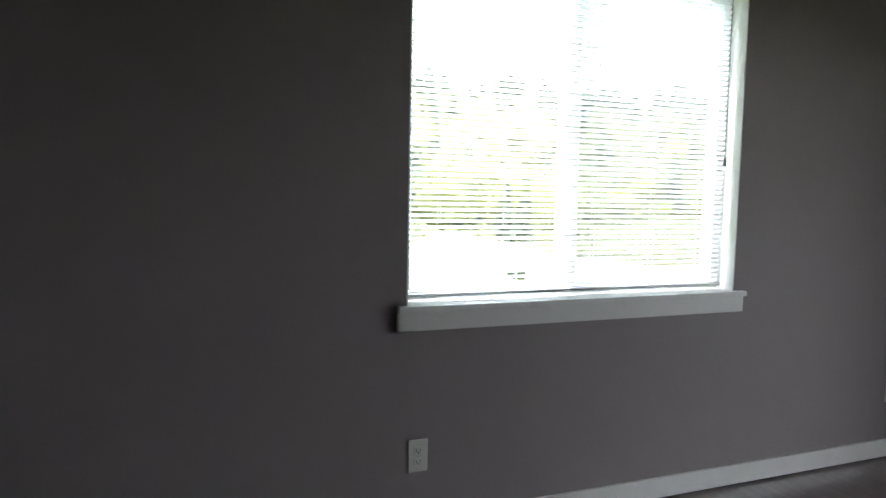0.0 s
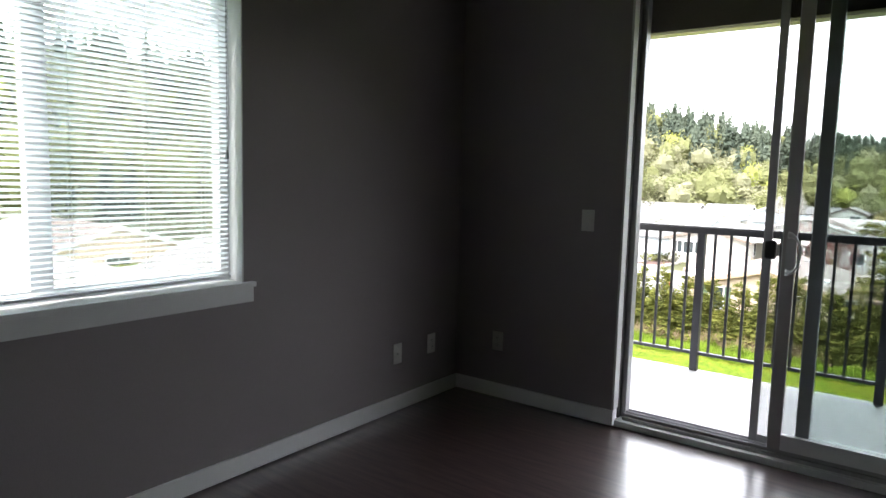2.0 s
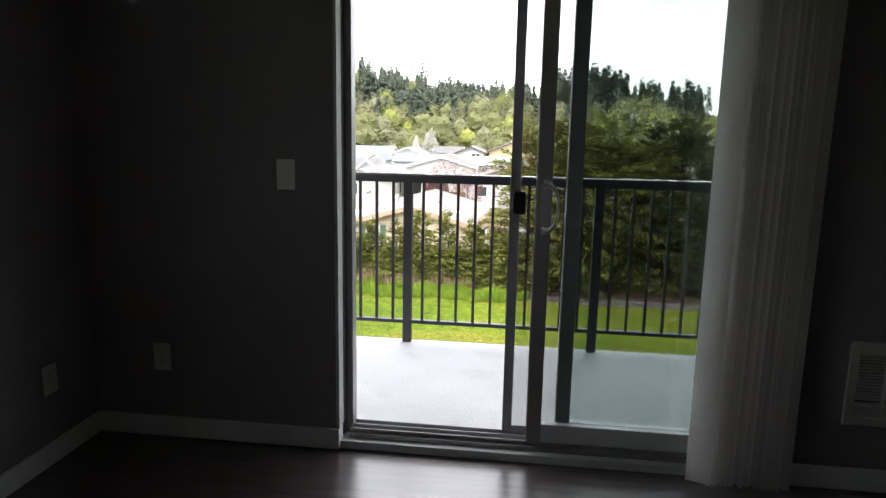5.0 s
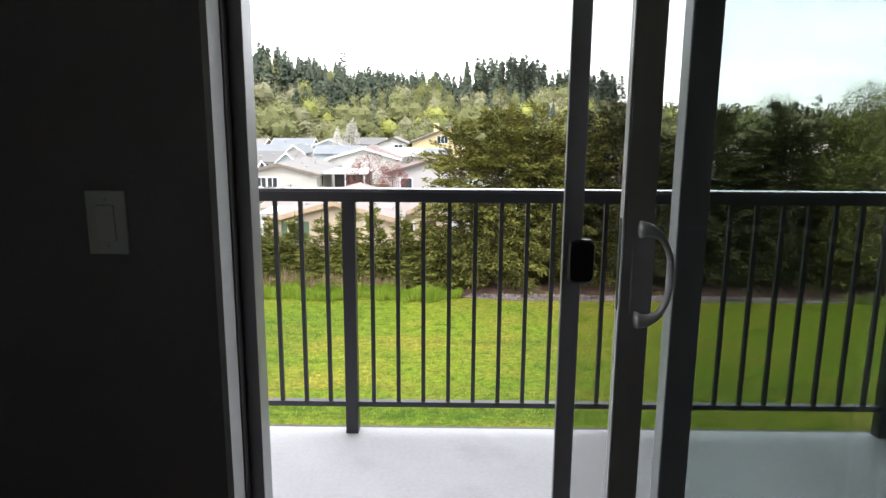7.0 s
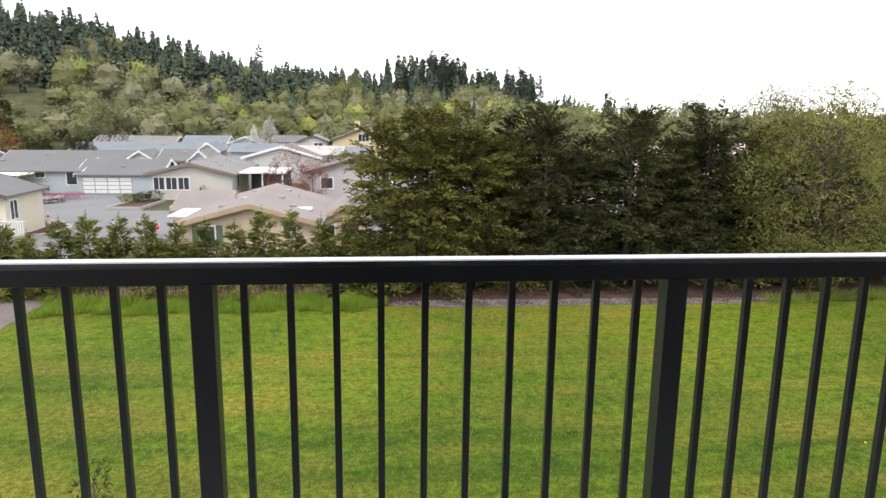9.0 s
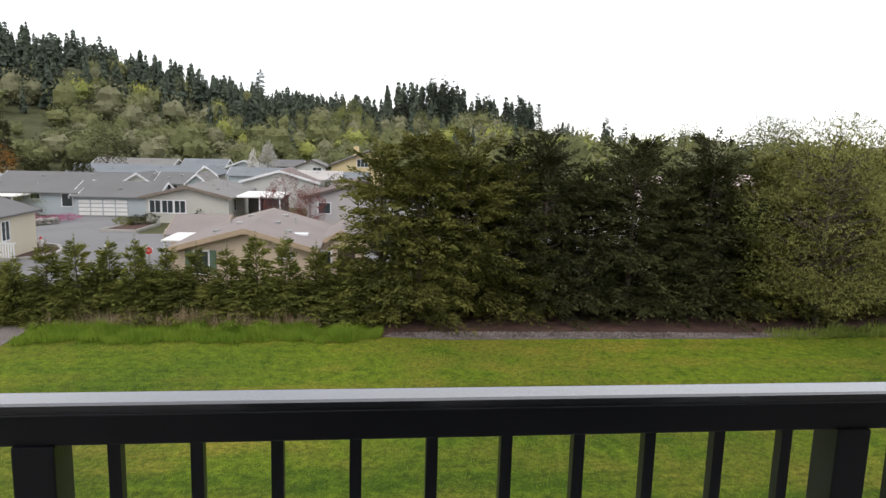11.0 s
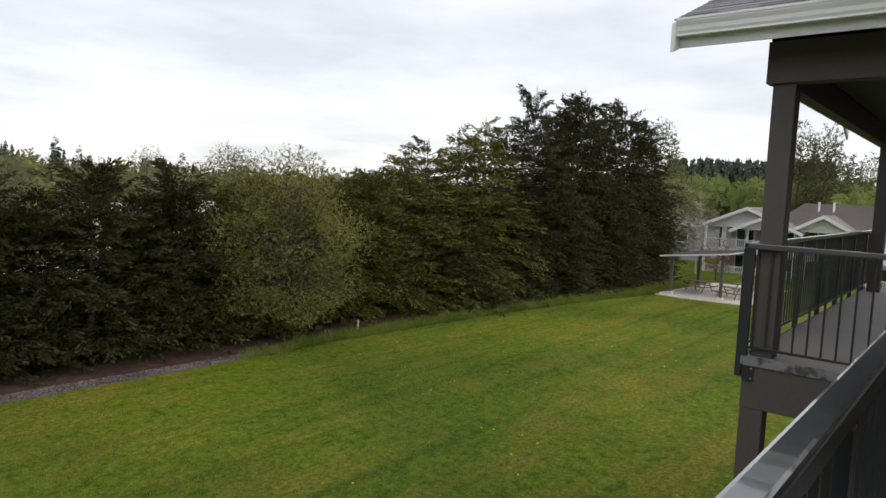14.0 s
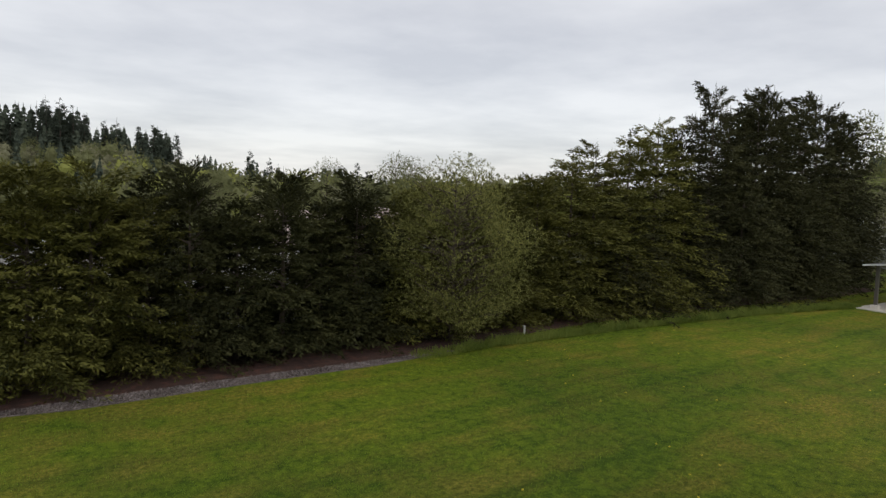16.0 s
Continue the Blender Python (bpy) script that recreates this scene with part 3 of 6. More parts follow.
for i in range(20):
    a = 26 if i == 0 else 62 + random.uniform(-9, 9)
    piece("vane", VANE, vb, (x, random.uniform(-0.006, 0.006) + (-0.03 if i == 0 else 0), random.uniform(-0.003, 0.004)), Matrix.Rotation(radians(-a), 4, "Z"))
    x += 0.034 if i == 0 else 0.0141

# ---- our balcony ----
RX0, RX1, RY = -1.15, 4.6, 1.412
deck = block("balcony_floor", (RX0 - 0.05, T + 0.052, -0.16), (RX1 + 0.05, RY + 0.035, 0.0), deck_skin, bevel=0.004, kind="structure", label="pale grey coated balcony floor")
block("balcony_rim", (RX0 - 0.05, RY + 0.036, -0.36), (RX1 + 0.05, RY + 0.075, -0.012), brown_wood, kind="structure", label="dark brown rim beam of the balcony")


def rail_run(name, label, at, turn, length, posts, gap, cap_h=1.022, low=0.115, post_low=0.0):
    """A metal railing along its own x: cap, channel, bottom rail, posts and balusters."""
    e = base(name, at, label, "railing", turn=turn)
    bm = bmesh.new()
    box_into(bm, (0, -0.0165, cap_h - 0.047), (length, 0.036, cap_h), bevel=0.008)
    part("cap_rail", bm, cap_paint, e)
    block("top_channel", (0, -0.020, cap_h - 0.052), (length, 0.034, cap_h - 0.012), rail_paint, e, 0.002)
    block("bottom_rail", (0, -0.016, low), (length, 0.016, low + 0.022), rail_paint, e, 0.002)
    for p in posts:
        block("post", (p - 0.0255, -0.0255, post_low), (p + 0.0255, 0.0255, cap_h - 0.051), rail_paint, e, 0.002)
    bm = bmesh.new()
    box_into(bm, (-0.008, -0.008, low + 0.0225), (0.008, 0.008, cap_h - 0.051))
    me = bpy.data.meshes.new("baluster")
    bm.to_mesh(me)
    bm.free()
    me.materials.append(rail_paint)
    stops = sorted([0.0, length] + [p for p in posts if 0.04 < p < length - 0.04])
    for a, b in zip(stops, stops[1:]):
        count = max(1, round((b - a - 0.18) / gap) + 1)
        for i in range(count):
            x = a + 0.09 + (b - a - 0.18) * i / max(1, count - 1)
            if b - a > 0.17:
                piece("baluster", me, e, (x, 0, 0))
    return e


_posts = [0.026] + [0.033 - RX0 + 1.103 * k for k in (0, 1, 2, 3)] + [RX1 - RX0 - 0.026]
rail_run("balcony_railing", "dark charcoal metal balcony railing with square balusters, wet-looking cap", (RX0, RY, 0), 0, RX1 - RX0, _posts, 0.1026)
for xx in (RX0 + 0.02, RX1 - 0.02):
    rail_run("balcony_railing", "dark charcoal metal railing at the end of the balcony", (xx, T + 0.06, 0), 90, RY - 0.04 - T - 0.06, [0.026], 0.1026)

soffit_trim = mat("pale_soffit_trim", (0.55, 0.52, 0.44), 0.6)
block("porch_beam", (RX0, 1.30, 2.346), (RX1, 1.41, 2.60), brown_wood, bevel=0.003, kind="structure", label="dark brown beam at the balcony's outer edge")
block("porch_trim", (RX0, 1.295, 2.322), (RX1, 1.415, 2.3455), soffit_trim, bevel=0.003, kind="structure", label="pale strip along the underside of the beam")
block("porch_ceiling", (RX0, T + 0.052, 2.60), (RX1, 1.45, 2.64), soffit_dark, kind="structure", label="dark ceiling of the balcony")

# ---- neighbouring balcony under its own gabled roof ----
NX, NY = 7.2, 2.9
nb = base("neighbour_balcony", (NX, 0, 0), "dark brown timber balcony of the next flat, grey coated floor", "balcony")
block("deck_floor", (0.0, 0.21, -0.06), (7.6, NY, 0.0), mat("worn_deck_coat", (0.29, 0.27, 0.25), 0.7, stain=0.08, stain_scale=1.2), nb, 0.003)
block("deck_flashing", (-0.012, 0.21, -0.085), (-0.0005, NY + 0.01, 0.002), flashing, nb, 0.001)
block("deck_flashing", (-0.012, NY + 0.0105, -0.085), (7.6, NY + 0.02, 0.002), flashing, nb, 0.001)
block("rim_board", (0.0, 0.21, -0.475), (0.045, NY, -0.0605), brown_wood, nb, 0.004)
block("rim_board", (0.0455, NY - 0.045, -0.475), (7.6, NY, -0.0605), brown_wood, nb, 0.004)
block("post_bracket", (-0.012, NY - 0.10, -0.225), (-0.0125 + 0.012, NY - 0.0, -0.087), rail_paint, nb, 0.001)
for zz in (-0.11, -0.20):
    bm = bmesh.new()
    tube_into(bm, (-0.02, NY - 0.08, zz), (-0.011, NY - 0.08, zz), 0.008, sides=8)
    part("bolt", bm, steel, nb)
for xx in (0.0, 6.75):
    block("column", (xx + 0.02, NY - 0.235, 0.0), (xx + 0.205, NY - 0.05, 2.42), brown_wood, nb, 0.005)
    block("support_post", (xx + 0.003, NY - 0.20, -5.05), (xx + 0.185, NY - 0.003, -0.477), brown_wood, nb, 0.005)
    block("support_bracket", (xx + 0.19, NY - 0.17, -1.0), (xx + 0.198, NY - 0.04, -0.93), steel, nb)
block("beam", (-0.02, 0.21, 2.42), (0.14, NY + 0.0, 2.78), brown_wood, nb, 0.005)
block("beam", (0.1405, NY - 0.16, 2.42), (7.4, NY - 0.01, 2.70), brown_wood, nb, 0.005)
block("beam", (7.4, 0.21, 2.42), (7.56, NY, 2.78), brown_wood, nb, 0.005)
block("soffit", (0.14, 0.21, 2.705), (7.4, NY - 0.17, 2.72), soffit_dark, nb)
rail_run("neighbour_railing", "dark charcoal metal railing of the next balcony, side run", (NX + 0.0, 0.22, 0.0), 90, NY - 0.22 + 0.03, [0.03, 1.2, NY - 0.22 - 0.004], 0.115, 1.02, 0.07, -0.0)
rail_run("neighbour_railing", "dark charcoal metal railing of the next balcony, front run", (NX + 0.04, NY + 0.04, 0.0), 0, 7.5, [-0.02, 0.9, 2.1, 3.3, 4.5, 5.7, 6.9], 0.115, 1.02, 0.07, -0.2)

# roof of the neighbouring balcony: a gable whose ridge runs outwards
roof = base("balcony_roof", (NX, 0, 0), "grey asphalt shingle roof with pale gutter and fascia", "roof")
EX, EZ, RXm, RZ, FY = -0.40, 2.93, 3.8, 4.75, 3.54
slope = Vector((RXm - EX, 0, RZ - EZ))
ln, up = slope.length, slope.normalized()
nrm = Vector((-up.z, 0, up.x))
for side in (1, -1):
    bm = bmesh.new()
    cx = RXm
    a = [Vector((cx - side * (cx - EX), yy, EZ)) for yy in (0.21, FY)]
    b = [Vector((cx, yy, RZ)) for yy in (FY, 0.21)]
    vs = [bm.verts.new(v) for v in a + b]
    bm.faces.new(vs)
    bmesh.ops.solidify(bm, geom=list(bm.faces), thickness=0.03)
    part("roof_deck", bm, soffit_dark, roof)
bm = bmesh.new()
box_into(bm, (0, 0, 0), (0.17, 0.235, 0.014), bevel=0)
SH = bpy.data.meshes.new("shingle")
bm.to_mesh(SH)
bm.free()
SH.materials.append(shingle_grey)
rows = 26
for r in range(rows):
    yy = 0.22 + (0.11 if r % 2 else 0.0)
    while yy < FY + 0.02:
        w = min(random.choice((0.2, 0.26, 0.32)), FY + 0.045 - yy)
        p = Vector((EX, yy, EZ)) + up * (r * 0.145 - 0.045) + nrm * (0.035 + random.uniform(0, 0.004))
        if r < 14 and r * 0.145 < ln:
            basis = Matrix((up.to_4d(), Vector((0, 1, 0, 0)), nrm.to_4d(), Vector((0, 0, 0, 1)))).transposed()
            basis[3][0] = basis[3][1] = basis[3][2] = 0
            basis[0][3] = basis[1][3] = basis[2][3] = 0
            basis[3][3] = 1
            tilt = Matrix.Rotation(radians(2.2), 4, "Y")
            piece("shingle", SH, roof, p, basis @ tilt, (1.02, w / 0.235, 1))
        yy += w + 0.004
bm = bmesh.new()
vs = []
for d in (14 * 0.145, ln):
    for yy in (0.21, FY):
        vs.append(bm.verts.new(Vector((EX, yy, EZ)) + up * d + nrm * 0.036))
bm.faces.new((vs[0], vs[1], vs[3], vs[2]))
part("upper_shingles", bm, shingle_grey, roof)
block("fascia", (EX - 0.02, 0.21, EZ - 0.215), (EX, FY, EZ - 0.01), gutter_paint, roof, 0.002)
bm = bmesh.new()
prof = [(-0.022, 0.0), (-0.022, -0.14), (-0.104, -0.14), (-0.104, -0.122), (-0.112, -0.10), (-0.116, -0.065), (-0.130, -0.03), (-0.130, -0.014), (-0.137, -0.014), (-0.137, 0.006), (-0.122, 0.006), (-0.118, -0.028), (-0.104, -0.06), (-0.098, -0.13), (-0.03, -0.13), (-0.03, 0.0)]
ra = [bm.verts.new((EX + px, 0.21, EZ + pz + 0.01)) for px, pz in prof]
rb = [bm.verts.new((EX + px, FY, EZ + pz + 0.01)) for px, pz in prof]
k = len(prof)
for i in range(k):
    bm.faces.new((ra[i], rb[i], rb[(i + 1) % k], ra[(i + 1) % k]))
bm.faces.new(rb)
bmesh.ops.recalc_face_normals(bm, faces=list(bm.faces))
part("gutter", bm, gutter_paint, roof, "pale grey-white metal gutter")
bm = bmesh.new()
for side in (1, -1):
    x0 = RXm - side * (RXm - EX + 0.13)
    vs = [(x0, FY, EZ - 0.27), (x0, FY, EZ - 0.02), (RXm, FY, RZ + 0.03), (RXm, FY, RZ - 0.2)]
    vv = [bm.verts.new(v) for v in vs]
    vw = [bm.verts.new((v[0], v[1] + 0.035, v[2])) for v in vs]
    bm.faces.new(vv), bm.faces.new(vw)
    for i in range(4):
        bm.faces.new((vv[i], vv[(i + 1) % 4], vw[(i + 1) % 4], vw[i]))
bmesh.ops.recalc_face_normals(bm, faces=list(bm.faces))
part("rake_board", bm, gutter_paint, roof)
bm = bmesh.new()
vs = [bm.verts.new(v) for v in ((-0.02, NY - 0.02, 2.785), (-0.02, NY - 0.02, EZ + 0.12), (RXm, NY - 0.02, RZ - 0.05), (7.62, NY - 0.02, EZ + 0.12), (7.62, NY - 0.02, 2.785))]
bm.faces.new(vs)
bmesh.ops.solidify(bm, geom=list(bm.faces), thickness=0.02)
part("gable_wall", bm, soffit_dark, roof)
block("neighbour_wall", (NX - 0.5, -0.2, -5.2), (NX + 12, 0.2, 3.4), siding_out, kind="structure", label="dark brown outer siding of the building")
block("corner_wall", (6.6, 0.16, -5.2), (6.75, 0.3, 3.4), siding_out, kind="structure", label="dark brown outer siding of the building")

# ---- ground ----
LAWN, PARK = -5.0, -6.8


HILL_AZ = [-180, -150, -120, -90, -65, -45, -26, -21, -15.5, -9, -2.5, 5, 14, 20, 35, 180]
HILL_TOP = [0, 10, 44, 60, 60, 50, 41, 37, 28, 21, 16, 15, 9, 3, 1, 0]


def ground_z(x, y):
    """Height of the land: a flat lawn, a lower park of houses behind the hedge, and a wooded hill beyond."""
    s = min(1.0, max(0.0, (y - 25.5) / 4.0)) if x < 45 else 0.0
    s = s * s * (3 - 2 * s) * min(1.0, max(0.0, (48 - x) / 10))
    z = LAWN + (PARK - LAWN) * s
    d = math.hypot(x, y)
    if d > 150:
        az = math.degrees(math.atan2(x, y))
        r = min(1.0, max(0.0, (d - 150) / 200))
        r = r * r * (3 - 2 * r)
        top = float(np.interp(az, HILL_AZ, HILL_TOP))
        z += r * top + r * 2.5 * noise.noise(Vector((x / 60, y / 60, 0)))
    return z


def grid_axis(lo, hi, fine_lo, fine_hi, step, far):
    v, x = [], fine_lo
    while x <= fine_hi:
        v.append(x)
        x += step
    for s, end in ((-1, lo), (1, hi)):
        x, k = (fine_lo if s < 0 else fine_hi), step
        while x * s < end * s:
            k *= far
            x += s * k
            v.append(x)
    return sorted(v)


def ground_mat():
    m = bpy.data.materials.new("lawn_and_earth")
    m.use_nodes = True
    n, l = m.node_tree.nodes, m.node_tree.links
    b = n["Principled BSDF"]
    b.inputs["Roughness"].default_value = 0.9
    b.inputs["Specular IOR Level"].default_value = 0.15
    co = n.new("ShaderNodeTexCoord")

    def nz(scale, detail=4.0, stretch=None, rot=0.0):
        v = co.outputs["Object"]
        if stretch:
            mp = n.new("ShaderNodeMapping")
            mp.inputs["Rotation"].default_value = (0, 0, radians(rot))
            mp.inputs["Scale"].default_value = stretch
            l.new(v, mp.inputs[0])
            v = mp.outputs[0]
        t = n.new("ShaderNodeTexNoise")
        t.inputs["Scale"].default_value, t.inputs["Detail"].default_value = scale, detail
        l.new(v, t.inputs["Vector"])
        return t.outputs[0]

    def ramp(v, a, b_, ca, cb):
        r = n.new("ShaderNodeValToRGB")
        r.color_ramp.elements[0].position, r.color_ramp.elements[1].position = a, b_
        r.color_ramp.elements[0].color, r.color_ramp.elements[1].color = (*ca, 1), (*cb, 1)
        l.new(v, r.inputs[0])
        return r.outputs[0]

    def mix(f, a, b_, kind="MIX"):
        x = n.new("ShaderNodeMix")
        x.data_type, x.blend_type = "RGBA", kind
        for i, v in ((0, f), (6, a), (7, b_)):
            if isinstance(v, float):
                x.inputs[i].default_value = v
            else:
                l.new(v, x.inputs[i])
        return x.outputs[2]

    fresh = ramp(nz(3, 14), 0.28, 0.72, (0.048, 0.088, 0.005), (0.142, 0.192, 0.014))
    thin = ramp(nz(7, 12), 0.32, 0.68, (0.100, 0.108, 0.010), (0.232, 0.204, 0.036))
    streak = nz(0.75, 7, (0.14, 1.0, 1), -4)
    patch = nz(0.8, 8)
    add = n.new("ShaderNodeMath")
    add.operation = "MULTIPLY"
    l.new(streak, add.inputs[0]), l.new(patch, add.inputs[1])
    col = mix(ramp(add.outputs[0], 0.20, 0.38, (0, 0, 0), (0.95, 0.95, 0.95)), fresh, thin)
    blade = ramp(nz(26, 6), 0.36, 0.64, (0.62, 0.66, 0.6), (1.36, 1.32, 1.3))
    col = mix(1.0, col, blade, "MULTIPLY")
    clump = ramp(nz(8, 8), 0.38, 0.62, (0.74, 0.78, 0.72), (1.24, 1.22, 1.2))
    col = mix(1.0, col, clump, "MULTIPLY")
    tint = ramp(nz(0.12, 3), 0.38, 0.62, (0.72, 0.78, 0.75), (1.14, 1.08, 1.0))
    col = mix(1.0, col, tint, "MULTIPLY")
    rut = ramp(nz(0.9, 6, (0.07, 1.5, 1), -4), 0.52, 0.66, (1.05, 1.03, 1.0), (0.71, 0.79, 0.69))
    col = mix(1.0, col, rut, "MULTIPLY")
    sp = n.new("ShaderNodeSeparateXYZ")
    l.new(co.outputs["Object"], sp.inputs[0])
    wild = ramp(nz(0.2, 6), 0.3, 0.7, (0.05, 0.055, 0.025), (0.10, 0.10, 0.05))
    mr = n.new("ShaderNodeMapRange")
    mr.inputs[1].default_value, mr.inputs[2].default_value = 26.0, 29.0
    l.new(sp.outputs[1], mr.inputs[0])
    col = mix(mr.outputs[0], col, wild)
    l.new(col, b.inputs["Base Color"])
    bp = n.new("ShaderNodeBump")
    bp.inputs["Strength"].default_value, bp.inputs["Distance"].default_value = 0.6, 0.04
    l.new(nz(60, 8), bp.inputs["Height"])
    l.new(bp.outputs[0], b.inputs["Normal"])
    return m


grass_mat = ground_mat()
_xs = grid_axis(-1500, 1500, -70, 90, 2.5, 1.12)
_ys = grid_axis(-400, 1900, -12, 60, 1.5, 1.12)
_v = [(x, y, ground_z(x, y)) for y in _ys for x in _xs]
_w = len(_xs)
_f = [(j * _w + i, j * _w + i + 1, (j + 1) * _w + i + 1, (j + 1) * _w + i) for j in range(len(_ys) - 1) for i in range(_w - 1)]
_me = mesh_np("ground", _v, _f, grass_mat)
for p in _me.polygons:
    p.use_smooth = True
tagged(new("ground", _me), "wide mown green lawn with yellowed streaks, falling away behind", kind="structure")


def sheet(name, outline, z, material, label, kind="structure", thick=0.03):
    bm = bmesh.new()
    vs = [bm.verts.new((x, y, z)) for x, y in outline]
    f = bm.faces.new(vs)
    if f.normal.z < 0:
        f.normal_flip()
    r = bmesh.ops.extrude_face_region(bm, geom=[f])
    for v in [g for g in r["geom"] if isinstance(g, bmesh.types.BMVert)]:
        v.co.z += thick
    bmesh.ops.recalc_face_normals(bm, faces=list(bm.faces))
    return part(name, bm, material, label=label, kind=kind)


asphalt = mat("asphalt", (0.175, 0.17, 0.17), 0.85, spots=((0.155, 0.155, 0.16), 0.25, 0.5), grain=0.05, grain_scale=12, stain=0.06, stain_scale=0.2)
bark_mat = mat("bark_mulch", (0.060, 0.030, 0.022), 0.95, spots=((0.10, 0.045, 0.03), 3.0, 0.5), grain=0.2, grain_scale=25, bump=1.0, bump_scale=30)
gravel_mat = mat("grey_gravel", (0.17, 0.145, 0.132), 0.95, spots=((0.11, 0.09, 0.085), 16.0, 0.5), grain=0.5, grain_scale=30, bump=1.0, bump_scale=40)
concrete = mat("pale_concrete", (0.62, 0.58, 0.52), 0.85, stain=0.06, grain=0.04)
sheet("mulch_bed", [(0.2, 22.3), (1.0, 22.0), (8, 21.9), (13, 21.9), (17, 22.2), (20, 22.9), (30, 23.6), (50, 21.6), (56, 21.6), (56, 27), (-0.6, 27), (-0.4, 23.4)], LAWN - 0.02, bark_mat, "dark red-brown bark mulch under the trees")
sheet("mulch_bed", [(-10.5, 23.6), (-0.6, 23.5), (-0.7, 26), (-10.5, 26)], LAWN - 0.02, bark_mat, "dark earth and litter under the young hedge")
sheet("gravel_strip", [(0.9, 22.06), (3.1, 21.65), (8, 21.68), (13, 21.6), (16.5, 21.95), (16.5, 22.1), (13, 22.25), (8, 22.45), (3, 22.5), (1.3, 22.4)], LAWN - 0.012, gravel_mat, "narrow grey gravel strip along the lawn")
sheet("gravel_path", [(-10.6, 20.0), (-10.6, 24.5), (-16, 24.5), (-16, 15), (-12.5, 15)], LAWN - 0.016, gravel_mat, "grey gravel path beside the lawn")
sheet("picnic_slab", [(44.6, 18.95), (44.4, 17.1), (45.0, 12.9), (56, 12.9), (55, 18.3)], LAWN - 0.02, concrete, "pale concrete slab under the picnic shelter", thick=0.08)
sheet("road", [(-60, 38), (-19.0, 38.5), (-10.4, 40.0), (-10.4, 59.5), (-19, 59.0), (-21, 62), (-23.8, 71.5), (-30.2, 71.5), (-28.5, 64), (-34, 58), (-60, 58)], PARK - 0.005, asphalt, "worn grey asphalt road of the housing park")
sheet("road", [(-10.3, 46.5), (12, 46.5), (12, 54), (-10.3, 54)], PARK - 0.005, asphalt, "worn grey asphalt road between the houses")

# ---- trees and hedges ----
RNG = np.random.default_rng(7)


def leaf_mat(name, color, tip, rough=0.8, trans=0.25, speck=0.55, scale=0.9):
    m = bpy.data.materials.new(name)
    m.use_nodes = True
    n, l = m.node_tree.nodes, m.node_tree.links
    b = n["Principled BSDF"]
    b.inputs["Roughness"].default_value, b.inputs["Specular IOR Level"].default_value = rough, 0.14
    g, oi = n.new("ShaderNodeNewGeometry"), n.new("ShaderNodeObjectInfo")
    co, t = n.new("ShaderNodeTexCoord"), n.new("ShaderNodeTexNoise")
    t.inputs["Scale"].default_value, t.inputs["Detail"].default_value = scale, 3.0
    l.new(co.outputs["Object"], t.inputs["Vector"])
    a = n.new("ShaderNodeMath")
    a.operation = "MULTIPLY_ADD"
    a.inputs[1].default_value = 1.7
    a.inputs[2].default_value = -0.6 + (0.55 - speck) * 0.5
    l.new(t.outputs[0], a.inputs[0])
    s = n.new("ShaderNodeMath")
    s.operation = "MULTIPLY_ADD"
    s.inputs[1].default_value = speck
    l.new(g.outputs["Random Per Island"], s.inputs[0])
    l.new(a.outputs[0], s.inputs[2])
    s.use_clamp = True
    x = n.new("ShaderNodeMix")
    x.data_type = "RGBA"
    x.inputs[6].default_value, x.inputs[7].default_value = (*color, 1), (*tip, 1)
    l.new(s.outputs[0], x.inputs[0])
    mr, h = n.new("ShaderNodeMapRange"), n.new("ShaderNodeHueSaturation")
    mr.inputs[3].default_value, mr.inputs[4].default_value = 0.8, 1.2
    l.new(oi.outputs["Random"], mr.inputs[0])
    l.new(mr.outputs[0], h.inputs["Value"])
    l.new(x.outputs[2], h.inputs["Color"])
    l.new(h.outputs[0], b.inputs["Base Color"])
    if trans:
        tr, ms = n.new("ShaderNodeBsdfTranslucent"), n.new("ShaderNodeMixShader")
        l.new(h.outputs[0], tr.inputs[0])
        ms.inputs[0].default_value = trans
        l.new(b.outputs[0], ms.inputs[1])
        l.new(tr.outputs[0], ms.inputs[2])
        l.new(ms.outputs[0], n["Material Output"].inputs["Surface"])
    return m


yew = leaf_mat("dark_conifer_foliage", (0.015, 0.019, 0.008), (0.078, 0.078, 0.028), trans=0.08, scale=0.7)
# brighter olive copy of the conifer foliage, with sunlight put into its colour
sunlit_conifer = leaf_mat("sunlit_conifer_foliage", (0.020, 0.025, 0.007), (0.185, 0.178, 0.042), trans=0.12, scale=0.5)
young = leaf_mat("hemlock_foliage", (0.050, 0.066, 0.016), (0.25, 0.25, 0.06), trans=0.2)
spruce = leaf_mat("spruce_foliage", (0.015, 0.018, 0.009), (0.085, 0.083, 0.033), trans=0.06, scale=0.6)
fresh_leaf = leaf_mat("fresh_leaf", (0.045, 0.048, 0.012), (0.31, 0.31, 0.10), trans=0.25)
# far firs and broadleaf: air haze painted in as paler, greyer leaf colours
far_fir = leaf_mat("hazed_fir_foliage", (0.046, 0.060, 0.046), (0.080, 0.094, 0.064), trans=0.0, speck=0.35, scale=0.05)
far_green = leaf_mat("hazed_broadleaf", (0.115, 0.125, 0.058), (0.205, 0.21, 0.088), trans=0.15, speck=0.22, scale=0.03)
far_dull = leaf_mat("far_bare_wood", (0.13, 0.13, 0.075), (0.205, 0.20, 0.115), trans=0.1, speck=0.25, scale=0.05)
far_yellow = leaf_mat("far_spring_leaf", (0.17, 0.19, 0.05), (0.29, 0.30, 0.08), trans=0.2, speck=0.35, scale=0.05)
